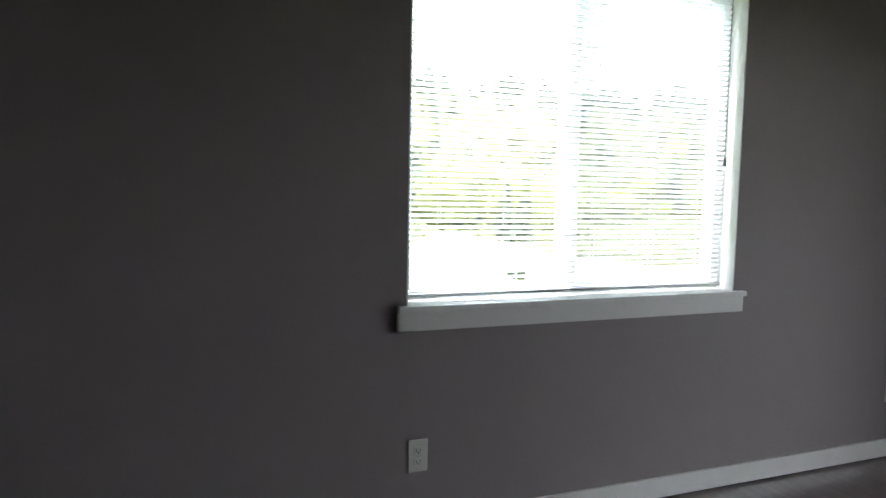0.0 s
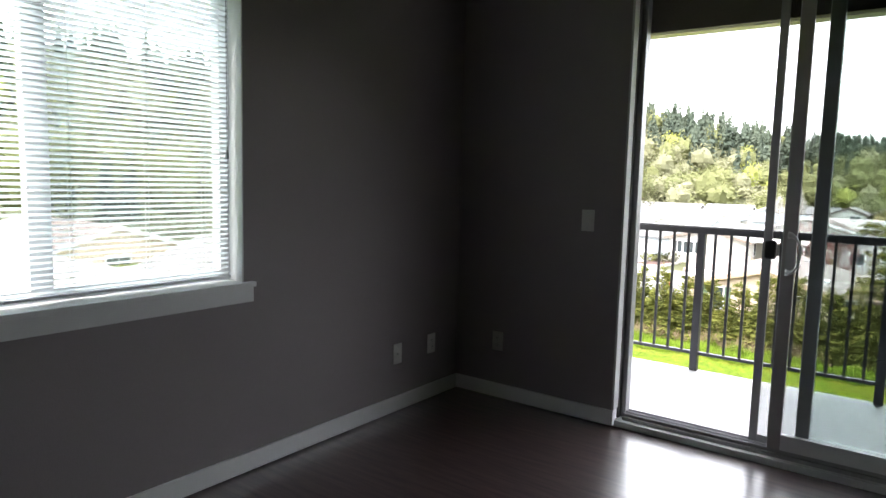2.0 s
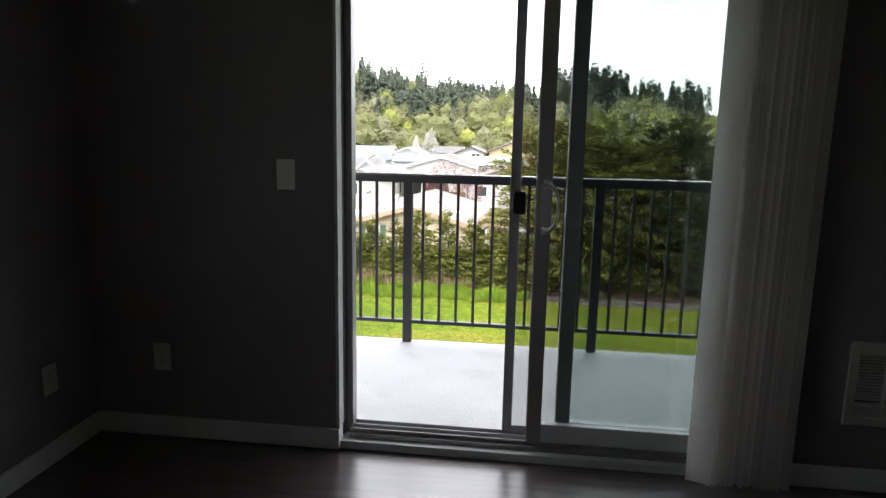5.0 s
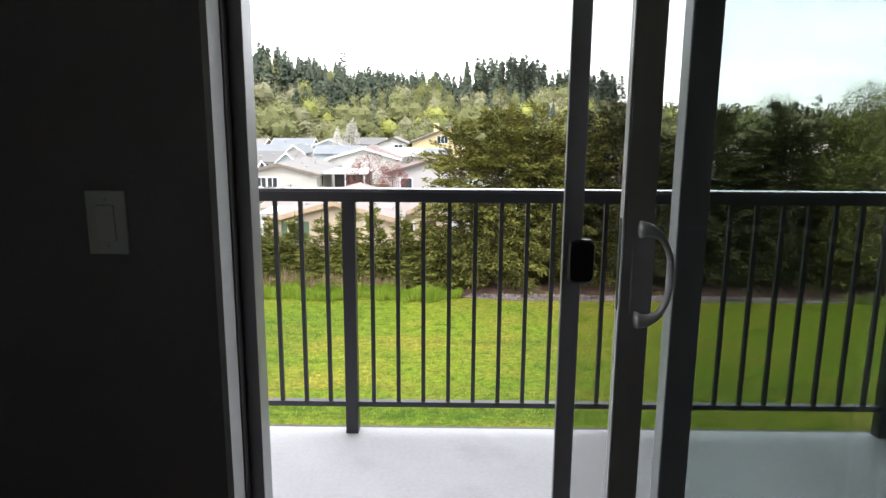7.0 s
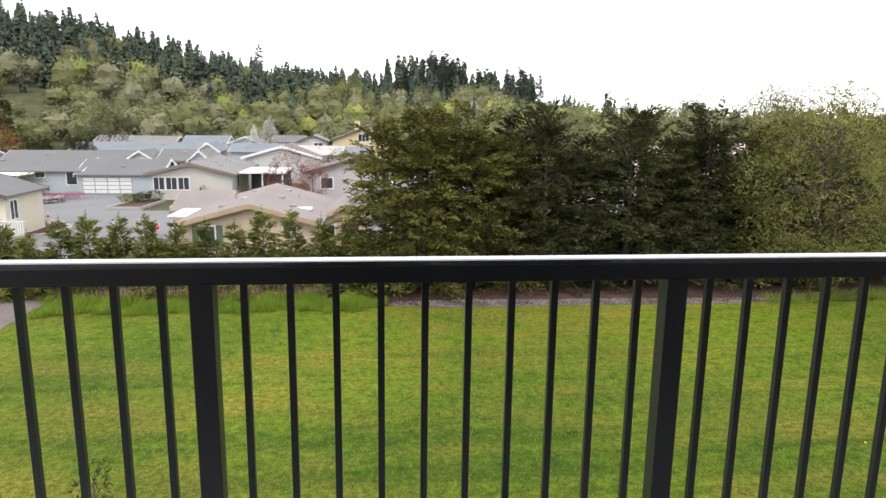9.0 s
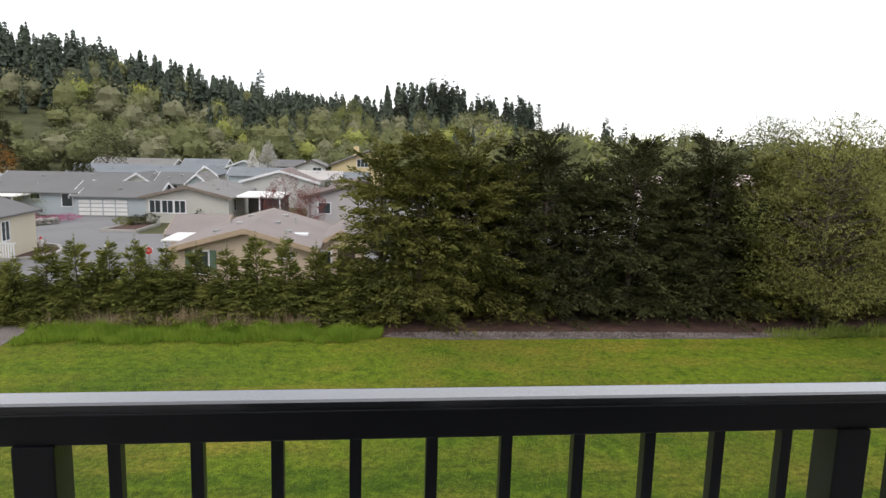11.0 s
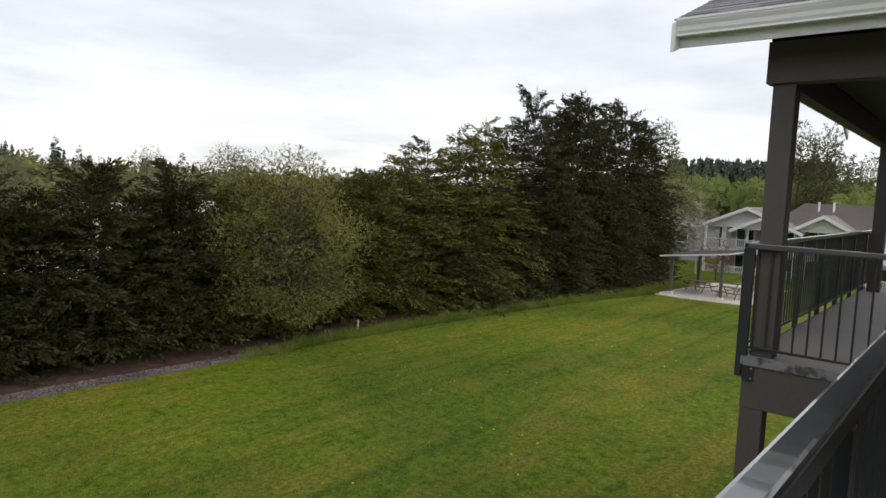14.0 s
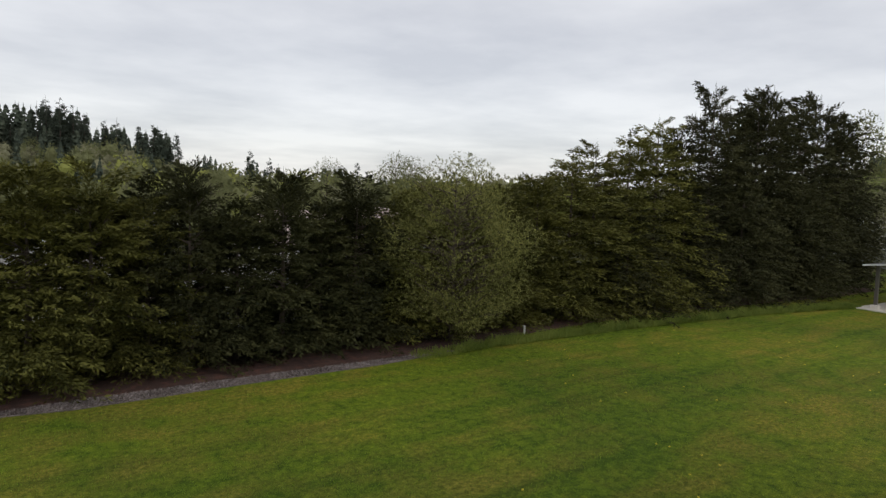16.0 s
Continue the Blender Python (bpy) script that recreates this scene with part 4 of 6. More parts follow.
rust_leaf = leaf_mat("orange_leaf", (0.26, 0.11, 0.02), (0.38, 0.18, 0.04), trans=0.2)
red_leaf = leaf_mat("red_plum_leaf", (0.13, 0.045, 0.04), (0.26, 0.11, 0.10), trans=0.2)
blossom = leaf_mat("white_blossom", (0.5, 0.47, 0.42), (0.7, 0.68, 0.64), trans=0.2)
pink_bloom = leaf_mat("pink_heather", (0.36, 0.12, 0.20), (0.5, 0.22, 0.34), trans=0.2)
tall_grass = leaf_mat("tall_grass", (0.13, 0.21, 0.02), (0.27, 0.36, 0.05), trans=0.4)
edge_grass = leaf_mat("edge_grass", (0.09, 0.135, 0.025), (0.23, 0.27, 0.06), trans=0.3)
dry_stem = leaf_mat("dry_stems", (0.32, 0.22, 0.14), (0.52, 0.40, 0.27), trans=0.2)
trunk_mat = mat("tree_bark", (0.085, 0.065, 0.05), 0.9, grain=0.2, grain_scale=15, bump=0.8, bump_scale=20)
pale_bark = mat("pale_birch_bark", (0.42, 0.39, 0.34), 0.85, grain=0.2, grain_scale=6, bump=0.4)


def unit(v):
    return v / np.maximum(1e-9, np.linalg.norm(v, axis=-1, keepdims=True))


def rhombs(at, way, length, width):
    """Leaves as long rhombs: their base, their direction, length and width."""
    n = len(at)
    way = unit(way)
    side = unit(np.cross(way, RNG.normal(size=(n, 3))))
    length, width = np.broadcast_to(length, n)[:, None], np.broadcast_to(width, n)[:, None]
    mid = at + way * length * 0.45
    v = np.stack([at, mid + side * width / 2, at + way * length, mid - side * width / 2], 1).reshape(-1, 3)
    return v


def rhomb_mesh(name, v, material):
    return mesh_np(name, v, np.arange(len(v)).reshape(-1, 4), material)


def sprays(at, way, size, fan, per):
    """Fans of leaves round each twig end."""
    at, way = np.repeat(at, per, 0), np.repeat(unit(way), per, 0)
    size = np.repeat(size, per)
    w = unit(way + RNG.normal(size=at.shape) * fan)
    return rhombs(at + RNG.normal(size=at.shape) * size[:, None] * 0.18, w, size * RNG.uniform(0.6, 1.25, len(at)), size * 0.26)


def bough_crown(height, radius, limbs, steps, size, low=0.05, power=0.85, droop=0.3, per=2, tips=10, ragged=0.22, fat=0.0, width=0.30, crowd=0.62):
    """Flat feathered boughs in uneven tiers, and thin leader shoots at the top."""
    h = low + (0.985 - low) * (1 - RNG.random(limbs) ** crowd)
    h = h + RNG.normal(size=limbs) * 0.004
    a = RNG.random(limbs) * 2 * math.pi
    lump = 1 + 0.15 * np.sin(2 * a + 7 * h) + 0.12 * np.sin(3 * a - 11 * h) + 0.08 * np.sin(5 * a + 19 * h)
    reach = radius * ((1 - fat) * np.clip(1.0 - h, 0.0, 1) ** power + fat * np.sqrt(np.clip(1 - h ** 3, 0, 1))) * lump * RNG.uniform(0.95 - ragged, 1 + ragged, limbs) + 0.10
    t = np.linspace(0.28, 1.0, steps)
    hh, aa, rr, tt = np.repeat(h, steps), np.repeat(a, steps), np.repeat(reach, steps), np.tile(t, limbs)
    lift = np.repeat(RNG.uniform(0.05, 0.45, limbs) + 0.85 * h ** 4, steps)
    x = rr * tt
    d = np.stack([np.cos(aa), np.sin(aa), lift - 2 * droop * tt], 1)
    at = np.stack([np.cos(aa) * x, np.sin(aa) * x, hh * height + x * lift - droop * x * tt], 1)
    at, d, tt, rr = (np.repeat(v, 2 * per, 0) for v in (at, d, tt, rr))
    aa = np.repeat(aa, 2 * per)
    n = len(at)
    side = np.where(np.arange(n) % 2, 1.0, -1.0) * RNG.uniform(0.25, 1.1, n)
    perp = np.stack([-np.sin(aa), np.cos(aa), np.zeros(n)], 1)
    span = np.minimum(0.5, 0.10 + 0.30 * rr * (1.1 - tt))[:, None]
    at = at + perp * side[:, None] * span * RNG.random((n, 1)) + RNG.normal(size=(n, 3)) * size * 0.22
    at[:, 2] -= np.abs(side) * span[:, 0] * 0.25
    way = unit(d) * 0.8 + perp * side[:, None] * 0.6 + RNG.normal(size=(n, 3)) * 0.22
    ln = size * RNG.uniform(0.55, 1.25, n) * np.clip(0.5 + rr / (0.5 * radius), 0.5, 1)
    out = [rhombs(at, way, ln, ln * width)]
    for k in range(tips):
        an, r = RNG.random() * 6.28, radius * 0.42 * RNG.random() ** 0.7 * (0 if k == 0 else 1)
        top = height * (1.0 - (0.36 if fat > 0.25 else 0.55) * r / radius) + (0.2 if k == 0 else RNG.uniform(-0.35, 0.12))
        z = top - np.linspace(0, 1.1, 9)
        m = np.repeat(z, 6)
        w = (top - m)
        p = np.stack([np.full(54, r * math.cos(an)), np.full(54, r * math.sin(an)), m], 1)
        q = RNG.random(54) * 6.28
        out.append(rhombs(p, np.stack([np.cos(q), np.sin(q), np.full(54, 0.75)], 1), 0.07 + 0.30 * w * RNG.uniform(0.6, 1.2, 54), 0.028 + 0.03 * w))
        out.append(rhombs(np.array([[r * math.cos(an), r * math.sin(an), top - 0.5]]), np.array([[0.02, 0.02, 1.0]]), 0.75, 0.03))
    return np.concatenate(out)


def limb_trunk(height, r, limbs, reach, lean=0.0, start=0.3, fork=True):
    bm = bmesh.new()
    pts = [Vector((lean * k, noise.noise(Vector((k * 3, height, 0))) * 0.12, height * k)) for k in (0, 0.25, 0.5, 0.75, 1.0)]
    for i, (a, b) in enumerate(zip(pts, pts[1:])):
        tube_into(bm, a, b, r * (1 - 0.23 * i), r * (0.77 - 0.23 * i) + 0.004, 9)
    for _ in range(limbs):
        k = random.uniform(start, 0.92)
        a = Vector((lean * k, 0, height * k))
        an = random.uniform(0, 2 * math.pi)
        d = Vector((math.cos(an), math.sin(an), random.uniform(0.1, 0.8))) * reach * random.uniform(0.5, 1) * (1.1 - k * 0.5)
        tube_into(bm, a, a + d, r * 0.3, r * 0.1, 5)
        if fork:
            e = a + d * 0.6
            f = Vector((d.y, -d.x, d.z)).normalized() * reach * 0.35
            tube_into(bm, e, e + f + d * 0.3, r * 0.14, r * 0.05, 4)
    return bm


def tree_proto(name, crown, bm, leaf, bark, label, category="tree", group=""):
    e = base(name, (0, 0, 0), label, category, group)
    part("trunk", bm, bark, e)
    finish(new("crown", rhomb_mesh("crown", crown, leaf)), e)
    return e


def place(proto, x, y, z, turn, s=1.0, sz=None, label=""):
    o = copy_thing(proto, Matrix.Identity(4))
    o.matrix_basis = Matrix.Translation((x, y, z)) @ Matrix.Rotation(radians(turn), 4, "Z") @ Matrix.Diagonal((s, s, sz or s, 1))
    if label:
        tagged(o, label)
    return o


def drop(proto):
    for o in list(proto.children_recursive) + [proto]:
        bpy.data.objects.remove(o)


# the tall hedge of conifers behind the lawn
yews = []
for k in range(6):
    crown = bough_crown(6.0, 2.1, 250, 12, 0.185, 0.04, 0.55, 0.26, 3, 16, 0.24, 0.45 if k != 1 else 0.3, 0.30, 0.75)
    yews.append(tree_proto("hedge_tree", crown, limb_trunk(5.2, 0.13, 16, 1.3), yew if k < 3 else sunlit_conifer, trunk_mat,
                           "dense near-black conifer of the tall hedge, pointed shoots at the top" if k < 3 else "conifer of the tall hedge, coloured olive-gold as if sunlit", group="trees of the tall hedge"))
spots = [(0.9, 24.7, 6.3, 0.95), (2.3, 24.4, 6.7, 1.05), (4.0, 24.6, 6.7, 1.0), (5.7, 24.8, 5.7, 0.95), (7.0, 24.6, 6.8, 0.9), (8.75, 24.9, 5.9, 0.9), (10.4, 24.7, 6.6, 1.0), (12.0, 24.8, 5.7, 0.9),
         (13.5, 24.8, 6.9, 1.0), (15.6, 25.0, 6.3, 1.0), (17.6, 25.4, 6.7, 1.05), (19.8, 25.2, 6.9, 1.05), (21.8, 25.3, 6.7, 1.1), (24.0, 25.4, 7.1, 1.1),
         (6.3, 26.2, 6.3, 1.0), (11.4, 26.2, 6.1, 1.0), (3.0, 26.1, 6.2, 1.0), (15.0, 26.3, 5.9, 1.1), (21.0, 26.8, 6.4, 1.2), (4.9, 26.3, 5.7, 1.0), (9.2, 26.4, 5.3, 1.0), (13.0, 26.4, 5.9, 1.0), (18.3, 26.6, 6.2, 1.1), (24.0, 27.0, 6.4, 1.1)]
# both ends of the hedge get the foliage with painted sunlight
for i, (x, y, hgt, s) in enumerate(spots):
    place(yews[i % 3 + (3 if x > 15.2 or x < 6.0 else 0)], x, y, ground_z(x, y) - 0.05, 77 * i, s * random.uniform(0.92, 1.08), (hgt + 0.15 + random.uniform(-0.25, 0.25) + (LAWN - ground_z(x, y))) / 6.3)
for p in yews:
    drop(p)

# spruces that rise towards the picnic place
spr = []
for k in range(4):
    crown = bough_crown(12.4, 4.4, 320, 13, 0.28, 0.02, 0.72, 0.30, 3, 26, 0.20, 0.34, 0.27, 0.66)
    spr.append(tree_proto("spruce", crown, limb_trunk(11.6, 0.2, 12, 1.5, fork=False), sunlit_conifer if k == 3 else spruce, trunk_mat, "tall spruce, its boughs coloured olive-gold as if sunlit" if k == 3 else "tall dark spruce with drooping boughs and a pointed top", group="spruces beside the lawn"))
for i, (x, y, hgt, s) in enumerate([(26.2, 25.2, 8.4, 0.9), (28.4, 25.6, 9.3, 0.9), (30.6, 25.2, 10.0, 0.9), (32.8, 25.0, 10.9, 0.9), (35.0, 25.2, 10.6, 0.9), (37.5, 24.6, 13.3, 0.8), (40.2, 25.2, 12.0, 0.95),
                                    (42.4, 24.5, 13.4, 0.9), (44.6, 24.8, 13.9, 0.95), (47.2, 24.2, 13.5, 0.95), (49.8, 24.2, 13.9, 0.95), (52.4, 23.8, 13.0, 0.9), (34.0, 23.8, 6.5, 0.6), (29.4, 24.0, 6.0, 0.65), (45.5, 22.9, 8.0, 0.7),
                                    (54.4, 24.2, 11.6, 0.65), (39.0, 23.2, 8.0, 0.7), (45.0, 26.3, 13.5, 0.9)]):
    # the first four spruces wear the sunlit colour
    place(spr[3 if i < 4 else i % 3], x, y, ground_z(x, y) - 0.05, 101 * i, s, hgt / 12.65)
for p in spr:
    drop(p)

# the young hedge before the houses
yg = []
for k in range(4):
    crown = bough_crown(2.9, 0.8, 110, 9, 0.21, 0.02, 1.0, 0.22, 2, 1, 0.25, 0.0, 0.24)
    yg.append(tree_proto("young_conifer", crown, limb_trunk(2.9, 0.035, 10, 0.4, fork=False), young, trunk_mat, "young feathery conifer with a thin pointed top in the low hedge", group="young conifers of the low hedge"))
_x = -13.4
i = 0
while _x < 0.2:
    tall = i % 2 == 0
    place(yg[i % 4], _x, 24.1 + random.uniform(-0.3, 0.3), LAWN - 0.02, 61 * i, random.uniform(0.95, 1.15) * (0.95 if tall else 1.35), random.uniform(0.72, 1.04) if tall else random.uniform(0.45, 0.7))
    _x += random.uniform(0.42, 0.58)
    i += 1
for p in yg:
    drop(p)


def round_crown(height, radius, low, twigs, size, per=4, spread=1.0):
    n = twigs
    d = unit(RNG.normal(size=(n, 3)))
    r = RNG.uniform(0.45, 1.0, n) ** 0.6
    lump = 1 + 0.16 * np.sin(d[:, 0] * 5 + 1) * np.cos(d[:, 1] * 4) + 0.1 * np.sin(d[:, 2] * 9)
    c = (height + low) / 2
    at = d * (r * lump)[:, None] * np.array([radius, radius, (height - low) / 2]) + np.array([0, 0, c])
    return sprays(at, d + np.array([0, 0, 0.25]), np.full(n, size) * RNG.uniform(0.6, 1.3, n), 0.9 * spread, per)


e = tree_proto("alder_tree", round_crown(7.3, 3.3, 0.1, 16500, 0.13, 3), limb_trunk(6.9, 0.12, 130, 2.8, start=0.08), fresh_leaf, trunk_mat,
               "round broad tree in small pale spring leaves, bare twigs showing")
e.matrix_basis = pose(17.35, 23.4, LAWN, 0, 0, 20)

# ---- far woods ----
def far_cone(n):
    """A slender fir: skirts of drooping boughs in uneven tiers, loose sprays and a spire."""
    out = []
    for k in range(11):
        h = 0.10 + 0.078 * k
        r = 0.165 * (1 - h) ** 0.8 * RNG.uniform(0.8, 1.2) + 0.008
        a = RNG.random(6) * 1.0 + np.arange(6) * 1.047 + k
        at = np.stack([np.cos(a) * r * 0.1, np.sin(a) * r * 0.1, np.full(6, h + 0.07)], 1)
        out.append(rhombs(at, np.stack([np.cos(a) * r, np.sin(a) * r, np.full(6, -0.085)], 1), np.hypot(r, 0.085) * RNG.uniform(0.85, 1.25, 6), r * 1.15 + 0.012))
    h = 0.05 + 0.9 * (1 - RNG.random(n) ** 0.62)
    a = RNG.random(n) * 6.28
    r = 0.15 * (1 - h) ** 0.8 * RNG.uniform(0.7, 1.25, n)
    at = np.stack([np.cos(a) * r * 0.55, np.sin(a) * r * 0.55, h], 1)
    out.append(rhombs(at, np.stack([np.cos(a), np.sin(a), -0.25 + 0 * a], 1), r * 0.7 + 0.012, r * 0.4 + 0.008))
    out.append(rhombs(np.array([[0, 0, 0.80], [0, 0, 0.86]]), np.array([[0.01, 0, 1.0], [0, 0.01, 1.0]]), 0.17, 0.022))
    return np.concatenate(out)


def far_ball(n, full=0.70, rings=8, segs=13, leaf=0.06):
    """A lumpy crown: an uneven core closed by leaf clumps standing out of it."""
    seed = RNG.random(3) * 50

    def out(d):
        f = np.array([0.5 + 0.5 * noise.noise(Vector(p)) for p in (d * 1.7 + seed)])
        g = np.array([noise.noise(Vector(p)) for p in (d * 4.5 + seed)])
        return (0.52 + 0.60 * f + 0.28 * g)[:, None] * d * np.array([0.40, 0.40, 0.49]) + np.array([0, 0, 0.51])
    th = np.linspace(0.02, math.pi - 0.02, rings + 1)
    ph = np.arange(segs + 1) * 2 * math.pi / segs
    q = []
    for i in range(rings):
        for j in range(segs):
            for ii, jj in ((i, j), (i + 1, j), (i + 1, j + 1), (i, j + 1)):
                q.append((math.sin(th[ii]) * math.cos(ph[jj]), math.sin(th[ii]) * math.sin(ph[jj]), math.cos(th[ii])))
    core = out(np.array(q))
    core = (core - np.array([0, 0, 0.51])) * full + np.array([0, 0, 0.51])
    d = unit(RNG.normal(size=(n, 3)))
    at = out(d)
    return np.concatenate([core, rhombs(at - d * 0.03, d + RNG.normal(size=(n, 3)) * 0.6, RNG.uniform(0.9, 1.9, n) * leaf, leaf * 0.75)])


def wood(name, label, proto_verts, places, material, kind="stuff"):
    """Many far trees joined into one mesh: places holds x, y, z, height, width factor."""
    out = []
    for k, (x, y, z, hgt, w) in enumerate(places):
        v = proto_verts[k % len(proto_verts)]
        a = RNG.random() * 6.28
        c, s = math.cos(a), math.sin(a)
        q = np.stack([(v[:, 0] * c - v[:, 1] * s) * hgt * w + x, (v[:, 0] * s + v[:, 1] * c) * hgt * w + y, v[:, 2] * hgt + z], 1)
        out.append(q)
    return tagged(new(name, rhomb_mesh(name, np.concatenate(out), material)), label, kind=kind)


cones = [far_cone(36) for _ in range(6)]
full_balls = [far_ball(900, 0.86, 16, 26, 0.026) for _ in range(3)]
balls = [far_ball(150) for _ in range(7)]
pl = {"fir": [], "green": [], "dull": [], "yellow": []}
for _ in range(2900):
    az = RNG.uniform(-42, 42) if RNG.random() < 0.8 else RNG.uniform(-110, -42)
    d = RNG.uniform(165, 430)
    x, y = d * math.sin(radians(az)), d * math.cos(radians(az))
    z = ground_z(x, y)
    if RNG.random() < 0.22:
        d = RNG.uniform(330, 430)
        x, y = d * math.sin(radians(az)), d * math.cos(radians(az))
        z = ground_z(x, y)
    k = (d - 165) / 265 + RNG.normal() * 0.10
    if k > (0.50 if az > -6 else 0.36) and (az < 13 or RNG.random() < 0.1):
        pl["fir"].append((x, y, z - 0.5, RNG.uniform(9, 17) * (1.0 if az < 14 else 0.8), RNG.uniform(0.8, 1.2)))
    elif k > 0.24 and az < 13:
        pl[RNG.choice(["fir", "green", "dull", "yellow"], p=[0.24, 0.46, 0.2, 0.10])].append((x, y, z - 0.5, RNG.uniform(6, 14), RNG.uniform(0.7, 1.2)))
    else:
        pl[RNG.choice(["green", "dull", "yellow"], p=[0.76, 0.22, 0.02])].append((x, y, z - 0.6, RNG.uniform(4, 9), RNG.uniform(1.0, 1.7)))
for _ in range(330):
    az = RNG.uniform(8, 88)
    d = RNG.uniform(95, 210)
    x, y = d * math.sin(radians(az)), d * math.cos(radians(az))
    if y < 8 and d < 120:
        continue
    pl[RNG.choice(["green", "dull", "yellow", "fir"], p=[0.55, 0.28, 0.07, 0.10])].append((x, y, ground_z(x, y) - 0.5, 6.2 + d * RNG.uniform(0.008, 0.034), RNG.uniform(0.7, 1.1)))
for _ in range(140):
    az = RNG.uniform(-118, -60)
    d = RNG.uniform(80, 240)
    x, y = d * math.sin(radians(az)), d * math.cos(radians(az))
    pl[RNG.choice(["green", "dull", "fir"])].append((x, y, ground_z(x, y) - 0.5, RNG.uniform(8, 20), RNG.uniform(0.8, 1.2)))
for a0, a1, count, lo, hi in ((-5.6, -0.4, 26, 22, 28), (1.2, 8.0, 46, 27, 34), (9.0, 14.0, 26, 23, 27), (16.2, 17.2, 4, 13, 16), (19.6, 20.6, 4, 12, 15), (25.5, 27.5, 12, 10, 12.5)):
    for _ in range(count):
        az, d = radians(RNG.uniform(a0, a1)), RNG.uniform(335, 352)
        x, y = d * math.sin(az), d * math.cos(az)
        z = ground_z(x, y)
        pl["fir"].append((x, y, z - 0.5, RNG.uniform(lo, hi) - z, RNG.uniform(0.75, 1.05)))
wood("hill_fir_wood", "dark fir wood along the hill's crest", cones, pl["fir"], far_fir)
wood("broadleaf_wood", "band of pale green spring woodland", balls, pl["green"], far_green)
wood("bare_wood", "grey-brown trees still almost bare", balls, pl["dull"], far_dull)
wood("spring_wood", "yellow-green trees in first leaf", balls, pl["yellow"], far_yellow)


def lone(name, x, y, top, w, kind, leaf, label, bark=trunk_mat):
    z = ground_z(x, y)
    h = top - z
    if kind == "fir":
        cr = bough_crown(h, h * 0.17 * w, 110, 5, h * 0.05, 0.03, 0.9, 0.3, 2, 0)
        bm = limb_trunk(h, h * 0.012, 0, 1, fork=False)
    else:
        cr = round_crown(h, h * 0.42 * w, h * 0.10, 1900, h * 0.03, 3)
        bm = limb_trunk(h * 0.9, h * 0.018, 14, h * 0.3)
    e = tree_proto(name, cr, bm, leaf, bark, label)
    e.matrix_basis = pose(x, y, z)


lone("lone_fir", -62, 396, 41.5, 1.25, "fir", far_fir, "tall dark fir standing above the wooded ridge")
for x, t, w in ((18, 29, 0.9), (27, 33, 1.0), (31, 36.5, 1.2), (35.5, 35, 1.3), (38, 34, 1.1), (41, 33, 1.0), (45, 30, 1.0), (53, 28, 0.9), (57, 29, 0.9), (66, 25.5, 0.9), (72, 27, 1.0), (77, 26, 1.0), (82, 24, 1.0)):
    lone("ridge_fir", x, 330 + random.uniform(-6, 6), t, w, "fir", far_fir, "dark fir in the clump on the skyline")
for x, t, w in ((127, 15, 1.3), (133, 12, 1.0)):
    lone("ridge_fir", x, 330 + random.uniform(-6, 6), t, w, "fir", far_fir, "small dark fir on the low skyline")
lone("spring_maple", -6.8, 262, 17.5, 1.0, "round", far_yellow, "round yellow-green tree on the hillside")
lone("spring_maple", -87, 232, 20.0, 1.0, "round", far_yellow, "bright yellow-green tree at the foot of the hill")
lone("poplar", 20, 262, 14.5, 0.7, "round", far_green, "pale green upright tree before the firs")
lone("cedar", -43.2, 118, 2.6, 0.85, "round", spruce, "dark broad conifer behind the houses")
lone("cedar", -59.2, 118, 4.4, 0.8, "fir", spruce, "dark pointed conifer behind the houses")
lone("orange_tree", -54.4, 106, -0.6, 1.3, "round", rust_leaf, "small tree with orange-brown foliage")
lone("plum_tree", -6.9, 60, -1.7, 1.0, "round", red_leaf, "dark red plum tree between the houses")
lone("plum_tree", -4.9, 61.5, -2.4, 0.8, "round", red_leaf, "dark red plum tree between the houses")
lone("cherry_tree", -18.4, 128, 0.9, 0.5, "round", blossom, "white blossoming tree behind the roofs")
lone("cherry_tree", -21.2, 128, -0.6, 0.35, "round", blossom, "white blossoming tree behind the roofs")
lone("yard_conifer", -3.0, 72, -2.0, 0.9, "round", spruce, "rounded dark evergreen between the houses")
for x, t, w in ((108, 17.5, 1.2), (163, 14.5, 1.2), (224, 14, 1.0)):
    lone("ridge_fir", x, 300, t, w, "fir", far_fir, "small dark fir on the low skyline")
for x, y, t in ((25.5, 84, 2.4), (19, 100, 3.2), (57, 92, 6.6), (60.5, 93, 6.2), (44, 90, 5.0)):
    lone("skyline_tree", x, y, t, 0.8, "round", far_green, "pale tree rising behind the hedge")

# grass at the lawn's far edge, dry stalks and dandelions
def tufts(name, label, n, gx, gy, h0, h1, w, material, zf=None):
    at = np.stack([gx(n), np.zeros(n), np.full(n, LAWN + 0.005)], 1)
    at[:, 1] = gy(at[:, 0])
    way = np.stack([RNG.normal(size=n) * 0.28, RNG.normal(size=n) * 0.28, np.ones(n)], 1)
    clump = np.array([0.95 + 1.1 * noise.noise(Vector((p[0] * 1.4, p[1] * 2.5, 3.0))) for p in at])
    tagged(new(name, rhomb_mesh(name, rhombs(at, way, RNG.uniform(h0, h1, n) * clump, w), material)), label, kind="stuff")


def edge_y(x):
    return np.interp(x, [-11, 0.3, 3, 13, 18.3, 26, 36, 45], [22.9, 22.5, 21.7, 21.5, 21.9, 21.6, 20.7, 18.9])


